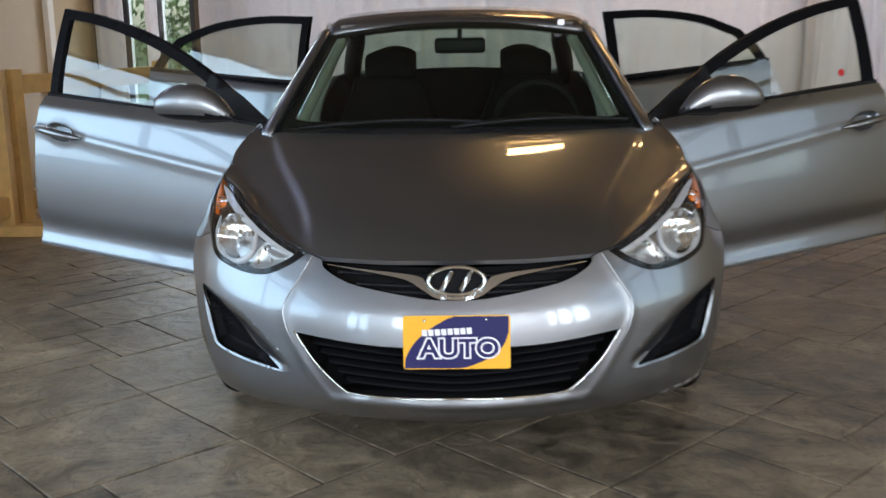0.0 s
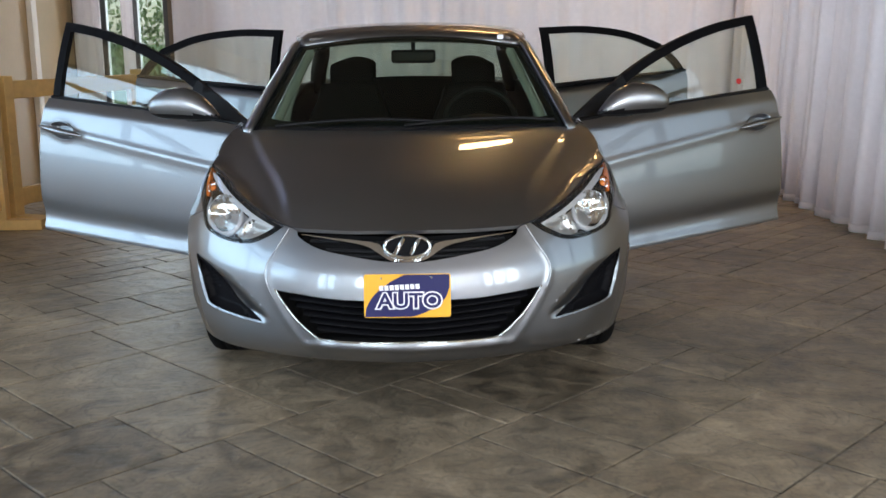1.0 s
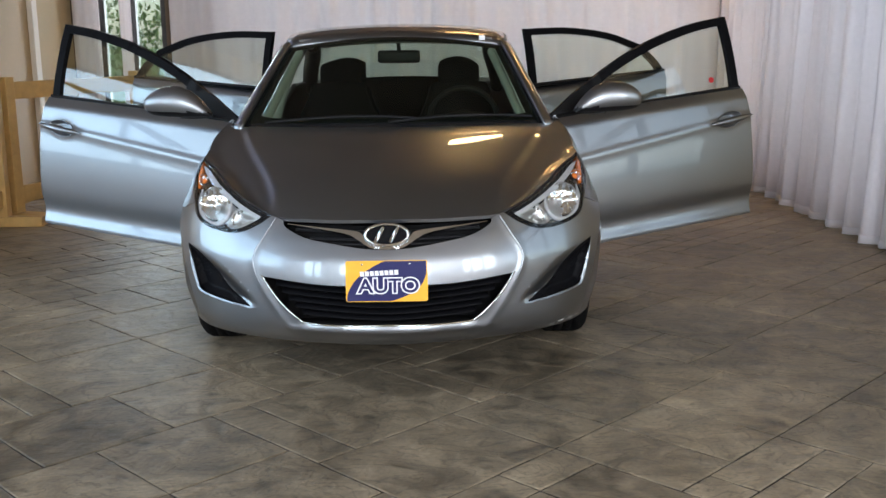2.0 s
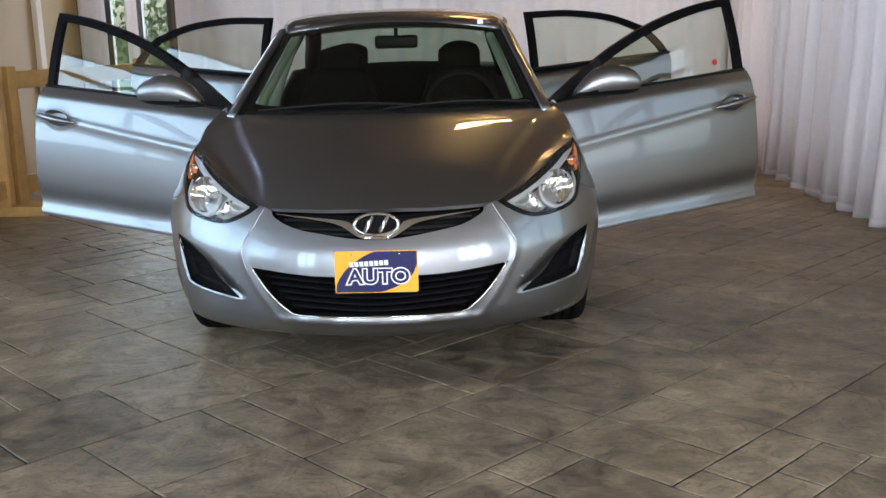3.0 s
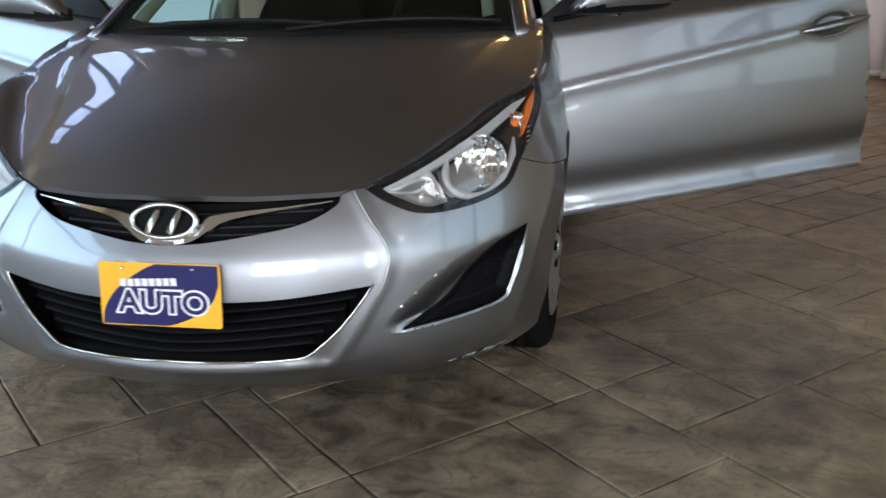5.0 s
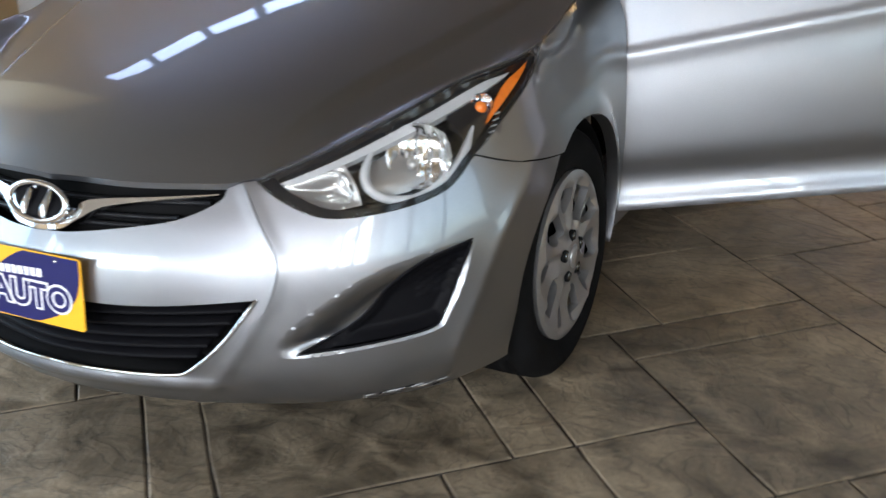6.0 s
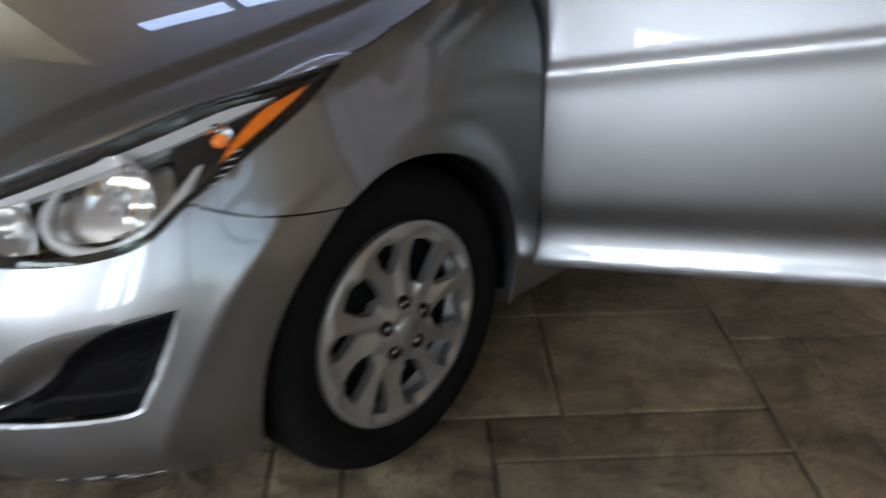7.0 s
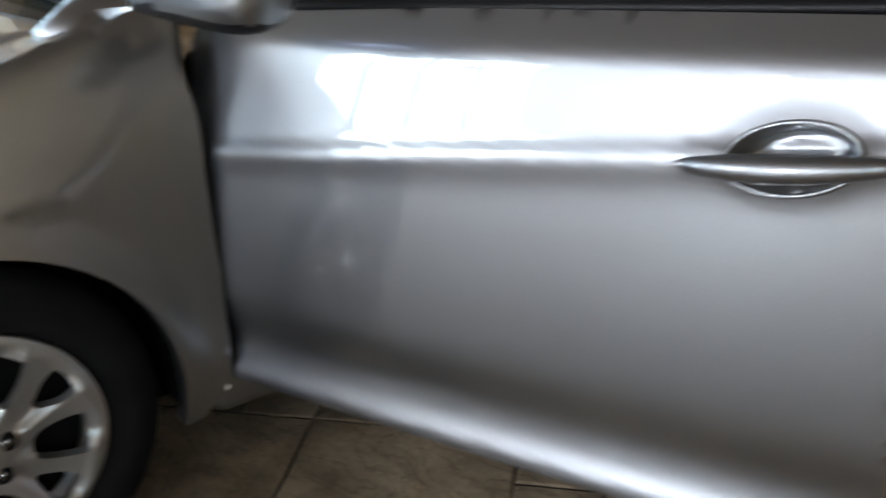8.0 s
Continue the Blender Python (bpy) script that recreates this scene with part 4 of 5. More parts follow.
    cover = panel(lamp_poly, [], lambda u, z: skin(u, z, 0.002), 0.0075, SX)
    pieces.append(("lens_cover", cover, LENS, "clear lens cover"))
    lamp = None
    for name, bm, mat, label in pieces:
        if side < 0:
            mirror_x(bm)
        if lamp is None:
            lamp = part("headlight", bm, mat, car, "swept-back clear headlight unit")
        else:
            ob = part(name, bm, mat, lamp, label)
            if name == "lens_cover":
                ob.visible_shadow = False

# dealer plate on the bumper
def plate_point(x, z, out=0.0):
    return Vector((x, -0.020 + 0.11 * (z - 0.372) - out, z))


def rounded(x0, x1, z0, z1, r, n=5):
    out = []
    for cx, cz, a0 in ((x1 - r, z1 - r, 0), (x0 + r, z1 - r, 90), (x0 + r, z0 + r, 180), (x1 - r, z0 + r, 270)):
        out += [(cx + r * math.cos(radians(a0 + 90 * i / n)), cz + r * math.sin(radians(a0 + 90 * i / n))) for i in range(n + 1)]
    return out


PX0, PX1, PZ0, PZ1 = -0.155, 0.152, 0.369, 0.523
PW, PH = PX1 - PX0, PZ1 - PZ0
plate = part("plate", panel(rounded(PX0, PX1, PZ0, PZ1, 0.008), [], plate_point, 0.03, 1, 0.002, (0, 1, 0)), YELLOW, car, "dealer plate in navy and yellow on the bumper")
at = lambda u, v: (PX0 + PW * u, PZ1 - PH * v)
navy = outline([at(0.012, 0.98), at(0.03, 0.75), at(0.12, 0.47), at(0.27, 0.22), at(0.45, 0.03), at(0.55, 0.015)], [at(0.55, 0.015), at(0.985, 0.015)], [at(0.985, 0.015), at(0.985, 0.32)], [at(0.985, 0.32), at(0.93, 0.58), at(0.80, 0.80), at(0.62, 0.95), at(0.54, 0.985)], [at(0.54, 0.985), at(0.012, 0.98)], steps=6)
part("navy_field", panel(navy, [], lambda x, z: plate_point(x, z, 0.0012), 0.03), NAVY, plate, "navy curved field")


def lettering(text, size, place, material, out, fat):
    """Built-in font turned into a mesh on the plate."""
    cu = bpy.data.curves.new("lettering", "FONT")
    cu.body, cu.size, cu.align_x, cu.align_y, cu.extrude, cu.offset = text, size, "CENTER", "CENTER", 0.0002, fat
    tmp = bpy.data.objects.new("lettering_curve", cu)
    scene.collection.objects.link(tmp)
    me = bpy.data.meshes.new_from_object(tmp.evaluated_get(bpy.context.evaluated_depsgraph_get()))
    bpy.data.objects.remove(tmp)
    for v in me.vertices:
        x, z = place[0] + v.co.x * 1.10, place[1] + v.co.y
        v.co = plate_point(x, z, out + v.co.z)
    me.materials.append(material)
    ob = new("lettering", me)
    ob.parent = plate
    return ob


lettering("AUTO", 0.074, at(0.525, 0.625), WHITE, 0.0022, 0.0062)
lettering("AUTO", 0.074, at(0.525, 0.625), NAVY, 0.0030, 0.0014)
for k in range(8):
    u0, rise_v = 0.175 + 0.0595 * k, 0.005 * k
    bar = [at(u0, 0.262 - rise_v), at(u0 + 0.048, 0.258 - rise_v), at(u0 + 0.053, 0.376 - rise_v), at(u0 + 0.005, 0.380 - rise_v)]
    part("name_bar", panel(bar, [], lambda x, z: plate_point(x, z, 0.0020), 0.02), WHITE, plate, "short white bar where a name is printed", False)
for u, v in ((0.2, 0.09), (0.78, 0.08)):
    bm = bmesh.new()
    bmesh.ops.create_uvsphere(bm, u_segments=10, v_segments=6, radius=0.0045, matrix=Matrix.Translation(plate_point(*at(u, v), 0.001)))
    part("screw", bm, CHROME, plate)


# wheels
def revolve(profile, segments=64):
    def at(u, v):
        k = v * (len(profile) - 1)
        i = min(int(k + 1e-9), len(profile) - 2)
        f = k - i
        r = profile[i][0] + (profile[i + 1][0] - profile[i][0]) * f
        h = profile[i][1] + (profile[i + 1][1] - profile[i][1]) * f
        return Vector((h, r * math.cos(u * 2 * math.pi), r * math.sin(u * 2 * math.pi)))
    return grid_sheet(segments, len(profile), at, True)


def cap_height(r, a):
    """How far the wheel cover stands out, over radius and angle."""
    dome = along([(0.0, 0.012), (0.04, 0.012), (0.055, 0.006), (0.08, -0.002), (0.13, -0.006), (0.18, 0.0), (0.20, 0.006), (0.213, 0.0)], r)
    p = ((math.degrees(a) - 24 - 40 * (r - 0.06)) / 36) % 1.0
    saw = p / 0.74 if p < 0.74 else (1 - p) / 0.26
    spoke = (0.016 * saw - 0.006) * smoothstep(0.055, 0.09, r) * (1 - smoothstep(0.188, 0.204, r))
    return dome + spoke


def hole(r0, r1, mid, half_in, half_out, skew=0.0):
    pts = []
    for r, h in ((r0, half_in * 0.55), (r0 + 0.012, half_in), ((r0 + r1) / 2, (half_in + half_out) / 2 + 1.5), (r1 - 0.012, half_out), (r1, half_out * 0.75)):
        pts.append((r, mid + h + skew * (r - r0)))
    back = [(r, 2 * (mid + skew * (r - r0)) - a) for r, a in reversed(pts)]
    ring = [(r * math.cos(radians(a)), r * math.sin(radians(a))) for r, a in pts + back]
    return [(q[0], q[1]) for q in smooth_line(ring + [ring[0]], 3)][:-1]


def wheel(place, side, name, turn):
    ob = new(name)
    ob.parent = car
    ob.matrix_local = Matrix.Translation(place) @ (Matrix.Rotation(math.pi, 4, "Z") if side < 0 else Matrix()) @ Matrix.Rotation(radians(turn), 4, "X")
    tagged(ob, "black tyre on a silver ten-spoke wheel cover")
    tyre = [(0.205, -0.17), (0.235, -0.195), (0.28, -0.20), (0.306, -0.19), (0.315, -0.175), (0.3165, -0.15), (0.309, -0.148), (0.309, -0.142), (0.3165, -0.140), (0.317, -0.11), (0.309, -0.108), (0.309, -0.102), (0.317, -0.10),
            (0.3165, -0.07), (0.309, -0.068), (0.309, -0.062), (0.3165, -0.06), (0.315, -0.035), (0.306, -0.015), (0.292, -0.003), (0.27, 0.003), (0.25, 0.003), (0.232, -0.002), (0.218, -0.008), (0.208, -0.016), (0.203, -0.03)]
    part("tyre", revolve(tyre, 72), RUBBER, ob, "worn black tyre")
    part("rim_barrel", revolve([(0.205, -0.03), (0.200, -0.06), (0.196, -0.10), (0.196, -0.16)], 48), WHITE, ob, "pale painted steel rim")
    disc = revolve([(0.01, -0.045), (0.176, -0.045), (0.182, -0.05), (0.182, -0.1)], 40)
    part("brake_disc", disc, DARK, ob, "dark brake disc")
    circle = [(0.213 * math.cos(i * math.pi / 48), 0.213 * math.sin(i * math.pi / 48)) for i in range(96)]
    holes = [hole(0.090, 0.178, 72 * k + 62, 14, 13, 35) for k in range(5)] + [hole(0.116, 0.184, 72 * k + 27, 5.5, 9, 35) for k in range(5)]
    bm = panel(circle, holes, lambda y, z: Vector((cap_height(math.hypot(y, z), math.atan2(z, y)), y, z)), 0.0055, 1, 0.022, (-1, 0, 0))
    part("wheel_cover", bm, SILVER, ob, "silver plastic wheel cover")
    for k in range(5):
        a = radians(72 * k + 18)
        bm = bmesh.new()
        bmesh.ops.create_cone(bm, cap_ends=True, segments=10, radius1=0.0105, radius2=0.009, depth=0.014, matrix=Matrix.Translation((0.007, 0.052 * math.cos(a), 0.052 * math.sin(a))) @ Matrix.Rotation(math.pi / 2, 4, "Y"))
        part("wheel_nut", bm, NUT, ob)
        # no recess is cut: a near-black disc gives the shade round the nut
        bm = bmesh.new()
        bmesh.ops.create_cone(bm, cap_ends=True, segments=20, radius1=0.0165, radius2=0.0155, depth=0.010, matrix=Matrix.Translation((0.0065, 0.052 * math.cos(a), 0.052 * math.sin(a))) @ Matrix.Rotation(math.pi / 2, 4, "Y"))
        part("nut_well_shade", bm, DARK, ob)
    bm = bmesh.new()
    bmesh.ops.create_cone(bm, cap_ends=True, segments=32, radius1=0.031, radius2=0.027, depth=0.006, matrix=Matrix.Translation((0.015, 0, 0)) @ Matrix.Rotation(math.pi / 2, 4, "Y"))
    part("hub_cap", bm, SILVER, ob, "round plain hub cap")
    return ob


WHEEL_X = 0.864
wheel((WHEEL_X, 0.876, 0.3150), 1, "front_wheel", 0)
wheel((-WHEEL_X, 0.876, 0.3150), -1, "front_wheel", 25)
wheel((WHEEL_X, 3.57, 0.3165), 1, "rear_wheel", 40)
wheel((-WHEEL_X, 3.57, 0.3165), -1, "rear_wheel", 10)


# cabin shell: screen, pillars, roof, tail
def screen_point(x_frac, v, out=0.0):
    half = 0.735 - 0.155 * v
    x = x_frac * half
    y = 1.06 + 0.76 * v + (0.21 - 0.10 * v) * x * x
    z = 0.932 + 0.425 * v - 0.04 * v * (1 - v) * -1.0 - 0.055 * v * x * x / 0.34
    return Vector((x, y - out * 0.5, z + out * 0.85))


bm = grid_sheet(25, 17, lambda a, b: screen_point((2 * a - 1) * 0.96, 0.045 + 0.92 * b))
windscreen = part("windscreen", bm, SCREEN, car, "greenish windscreen with a black border")
border = bmesh.new()
def band(fn):
    b = grid_sheet(25, 3, fn)
    me = bpy.data.meshes.new("tmp")
    b.to_mesh(me)
    b.free()
    border.from_mesh(me)
    bpy.data.meshes.remove(me)
band(lambda a, b: screen_point((2 * a - 1) * 0.975, 0.005 + (0.09 + 0.10 * abs(2 * a - 1) ** 10) * b, -0.006))
band(lambda a, b: screen_point((2 * a - 1) * 0.975, 0.93 + 0.065 * b, -0.006))
for s in (-1, 1):
    band(lambda a, b: screen_point(s * (0.895 + 0.09 * b), 0.01 + 0.98 * a, -0.006))
part("screen_border", border, GLOSSB, windscreen, "black printed border")
bm = grid_sheet(25, 5, lambda a, b: Vector((1.45 * (a - 0.5), 1.035 + 0.06 * b + 0.22 * (1.45 * (a - 0.5)) ** 2, 0.915 + 0.012 * math.sin(b * 3))))
part("cowl", bm, BLACK, car, "black plastic cowl under the windscreen")
for x0, x1 in ((-0.60, 0.10), (-0.02, 0.66)):
    line = [screen_point(x / 0.72, 0.03 + 0.055 * math.sin(math.pi * min(1, (x - x0) / (x1 - x0) * 0.8)), 0.012) for x in [x0 + (x1 - x0) * i / 14 for i in range(15)]]
    part("wiper", tube(bmesh.new(), line, 0.007, 6), BLACK, car, "black windscreen wiper")

for s in (-1, 1):
    def pillar(a, b):
        v = -0.045 + 1.045 * b
        outer = screen_point(s * 0.968, v, 0.004)
        ang = a * math.pi * 0.66
        return outer + Vector((s * (0.066 - 0.006 * v) * math.sin(ang * 0.5), 0.11 * (1 - math.cos(ang * 0.5)), -0.075 * (1 - math.cos(ang * 0.5)) + 0.004 * math.sin(ang)))
    bm = grid_sheet(9, 15, pillar)
    if s > 0:
        bmesh.ops.reverse_faces(bm, faces=bm.faces[:])
    part("windscreen_pillar", thick(bm, 0.02), PAINT, car, "silver windscreen pillar")
    rail = [Vector((s * x, y, z)) for x, y, z in ((0.560, 2.0, 1.295), (0.600, 2.25, 1.335), (0.605, 2.6, 1.345), (0.60, 3.0, 1.325), (0.60, 3.3, 1.28), (0.62, 3.5, 1.19))]
    part("roof_rail", tube(bmesh.new(), smooth_line(rail, 6), lambda t: 0.033 * min(1.0, 0.25 + 5 * t), 10), PAINT, car)
    post = [Vector((s * x, y, z)) for x, y, z in ((0.585, 3.15, 1.315), (0.61, 3.4, 1.23), (0.66, 3.7, 1.12), (0.70, 4.0, 1.0))]
    part("rear_pillar", tube(bmesh.new(), smooth_line(post, 6), 0.055, 10), TRIM, car, "dark lined rear pillar")
    post = [Vector((s * x, y, z)) for x, y, z in ((0.79, 2.36, 0.25), (0.795, 2.36, 0.7), (0.75, 2.37, 0.98), (0.565, 2.40, 1.325))]
    part("door_pillar", tube(bmesh.new(), smooth_line(post, 6), 0.048, 10), PAINT, car, "silver pillar between the doors")
    post = [Vector((s * x, y, z)) for x, y, z in ((0.735, 2.34, 0.5), (0.735, 2.34, 0.8), (0.70, 2.35, 1.0), (0.565, 2.37, 1.33))]
    part("pillar_lining", tube(bmesh.new(), smooth_line(post, 6), 0.035, 10), LINING, car, "pale grey inner pillar lining")
    inner = [screen_point(s * 0.865, 0.06 + 0.88 * i / 10, -0.03) for i in range(11)]
    part("screen_pillar_lining", tube(bmesh.new(), inner, 0.022, 8), LINING, car, "pale grey lining beside the windscreen")
    bm = bmesh.new()
    box(bm, min(s * 0.66, s * 0.80), max(s * 0.66, s * 0.80), 1.30, 3.25, 0.17, 0.33, 0.03)
    part("door_sill", bm, PAINT, car, "silver door sill")
    bm = bmesh.new()
    box(bm, min(s * 0.70, s * 0.75), max(s * 0.70, s * 0.75), 1.27, 1.36, 0.22, 0.95, 0.02)
    part("hinge_pillar", bm, PAINT, car, "silver hinge pillar")


def roof_point(a, b):
    y = 1.815 + 1.50 * b
    half = 0.585 + 0.02 * math.sin(b * math.pi)
    x = (2 * a - 1) * half
    z = along([(1.80, 1.352), (1.95, 1.388), (2.2, 1.418), (2.5, 1.428), (2.8, 1.420), (3.1, 1.390), (3.32, 1.352)], y)
    return Vector((x, y + 0.11 * x * x * (1 - b), z - 0.014 * (1 - smoothstep(0.0, 0.03, b)) - 0.030 * (x / 0.6) ** 2 - 0.012 * abs(x / 0.6) ** 6))


part("roof", thick(grid_sheet(25, 25, roof_point), 0.02), PAINT, car, "smooth silver roof")
bm = grid_sheet(15, 15, lambda a, b: roof_point(0.02 + 0.96 * a, 0.02 + 0.96 * b) - Vector((0, 0, 0.034)))
part("headliner", thick(bm, 0.01), HEADLINER, car, "pale cloth headliner")


def tail_point(a, b):
    """Quarter panels, tail and boot lid in one sweep behind the rear doors."""
    ang = (a - 0.5) * math.pi
    w = along([(0.2, 0.80), (0.45, 0.855), (0.7, 0.86), (0.9, 0.82), (1.02, 0.74)], 0.2 + 0.84 * b)
    z = 0.2 + 0.84 * b
    q = abs(math.sin(ang)) ** 0.55 * (1 if ang > 0 else -1)
    return Vector((w * q, 3.30 + (1.22 - 0.12 * b) * max(0, math.cos(ang)) ** 0.7, z))


part("rear_body", thick(grid_sheet(41, 15, tail_point), 0.02), PAINT, car, "silver rear quarters and tail")
bm = grid_sheet(15, 9, lambda a, b: Vector(((2 * a - 1) * (0.72 - 0.05 * b), 3.95 + 0.5 * b - 0.1 * (2 * a - 1) ** 2, 1.04 - 0.01 * b)))
part("boot_lid", thick(bm, 0.02), PAINT, car, "silver boot lid")
bm = grid_sheet(15, 9, lambda a, b: Vector(((2 * a - 1) * (0.56 + 0.10 * b), 3.30 + 0.68 * b - 0.1 * (2 * a - 1) ** 2 * b, 1.350 - 0.31 * b - 0.04 * (2 * a - 1) ** 2)))
rear_glass = part("rear_window", bm, SIDE_GLASS, car, "sloping rear window")
rear_glass.visible_shadow = False
bm = bmesh.new()
box(bm, -0.68, 0.68, 1.0, 4.3, 0.18, 0.24, 0.01)
box(bm, -0.62, 0.62, 0.35, 1.1, 0.2, 0.62, 0.02)
part("underbody", bm, DARK, car, "dark floor pan and engine bay", False)

# interior
bm = grid_sheet(25, 11, lambda a, b: Vector(((2 * a - 1) * 0.68, 1.12 + 0.62 * b + 0.15 * (2 * a - 1) ** 2 * (1 - b), 0.90 + 0.035 * math.sin(b * 2.2) - 0.22 * smoothstep(0.82, 1.0, b) + 0.03 * math.exp(-(((2 * a - 1) * 0.68 - 0.36) / 0.16) ** 2) * smoothstep(0.3, 0.7, b))))
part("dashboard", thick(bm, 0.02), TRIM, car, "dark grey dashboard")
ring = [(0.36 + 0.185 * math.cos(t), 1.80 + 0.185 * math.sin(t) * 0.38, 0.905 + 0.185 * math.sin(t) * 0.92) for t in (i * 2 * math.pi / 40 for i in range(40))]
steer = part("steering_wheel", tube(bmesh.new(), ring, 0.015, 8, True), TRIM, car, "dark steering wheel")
bm = bmesh.new()
bmesh.ops.create_uvsphere(bm, u_segments=16, v_segments=10, radius=0.07, matrix=Matrix.Translation((0.36, 1.795, 0.90)) @ Matrix.Diagonal((1, 0.5, 0.9, 1)))
for dx, dz in ((-0.17, 0.0), (0.17, 0.0), (0, -0.16)):
    tube(bm, [(0.36, 1.80, 0.90), (0.36 + dx, 1.80 + dz * 0.38, 0.90 + dz)], 0.014, 6)
part("spokes", bm, TRIM, steer)


def seat(x, y, wide, name, parent_label):
    ob = new(name)
    ob.parent = car
    ob.location = (x, y, 0)
    tagged(ob, parent_label)
    bm = bmesh.new()
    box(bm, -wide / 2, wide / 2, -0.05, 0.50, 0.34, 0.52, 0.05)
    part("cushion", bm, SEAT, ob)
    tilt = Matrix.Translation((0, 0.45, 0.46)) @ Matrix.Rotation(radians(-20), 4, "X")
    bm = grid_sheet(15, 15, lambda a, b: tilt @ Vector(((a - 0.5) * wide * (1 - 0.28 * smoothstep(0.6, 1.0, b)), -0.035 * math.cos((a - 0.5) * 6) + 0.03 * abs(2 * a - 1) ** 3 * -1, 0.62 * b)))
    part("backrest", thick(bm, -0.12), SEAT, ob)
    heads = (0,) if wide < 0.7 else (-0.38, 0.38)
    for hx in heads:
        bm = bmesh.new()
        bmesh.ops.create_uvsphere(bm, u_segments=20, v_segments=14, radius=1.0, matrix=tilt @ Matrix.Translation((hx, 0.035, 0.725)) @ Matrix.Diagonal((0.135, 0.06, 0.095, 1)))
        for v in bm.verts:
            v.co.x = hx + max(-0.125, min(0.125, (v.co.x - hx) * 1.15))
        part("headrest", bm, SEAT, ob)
        for s in (-0.05, 0.05):
            part("headrest_post", tube(bmesh.new(), [tilt @ Vector((hx + s, 0.04, 0.58)), tilt @ Vector((hx + s, 0.04, 0.70))], 0.006, 6), CHROME, ob)


seat(0.36, 1.86, 0.52, "driver_seat", "dark cloth front seat with a headrest")
seat(-0.36, 1.90, 0.52, "passenger_seat", "dark cloth front seat with a headrest")
seat(0.0, 2.78, 1.28, "rear_bench", "dark cloth rear bench with two headrests")
bm = bmesh.new()
box(bm, -0.115, 0.115, -0.018, 0.018, -0.035, 0.035, 0.016)
for v in bm.verts:
    v.co = Vector((0.015, 1.90, 1.245)) + v.co
tube(bm, [(0.015, 1.88, 1.27), (0.015, 1.86, 1.335)], 0.011, 8)
part("rear_view_mirror", bm, BLACK, car, "black rear-view mirror on a stalk")
bm = bmesh.new()
box(bm, -0.11, 0.13, 1.85, 1.95, 1.325, 1.352, 0.012)
part("overhead_console", bm, TRIM, car)
for s in (-1, 1):
    bm = bmesh.new()
    box(bm, min(s * 0.15, s * 0.52), max(s * 0.15, s * 0.52), 1.87, 2.02, 1.325, 1.343, 0.008)
    part("sun_visor", bm, HEADLINER, car, "folded pale sun visor")
bm = bmesh.new()
box(bm, 0.445, 0.475, 1.80, 1.803, 1.328, 1.352)
part("paper_tag", bm, WHITE, car, "small white tag behind the windscreen", False)


# ---- doors: built in (l, z) over a flat, n outwards, then turned on their hinges ----
def door_profile(l, z, sill, belt):
    """How far the door skin stands out."""
    crease = 0.722 + 0.190 * l
    n = 0.014 * math.sin(math.pi * min(1, max(0, (z - sill) / (crease - sill)))) - 0.004
    low = sill + 0.040
    n += 0.012 * math.exp(-(((z - sill - 0.010) / 0.024) ** 2)) - 0.013 * math.exp(-(((z - low - 0.05) / 0.05) ** 2))
    above = z - crease
    n += 0.006 * math.exp(-((above / 0.010) ** 2)) if above > 0 else 0.006 * math.exp(-((above / 0.030) ** 2))
    n -= 0.13 * (above + math.sqrt(above * above + 0.00004))
    over = z - (belt - 0.046)
    n -= 0.30 * (over + math.sqrt(over * over + 0.00002))
    return n - 0.004 * ((l - 0.53) / 0.53) ** 2


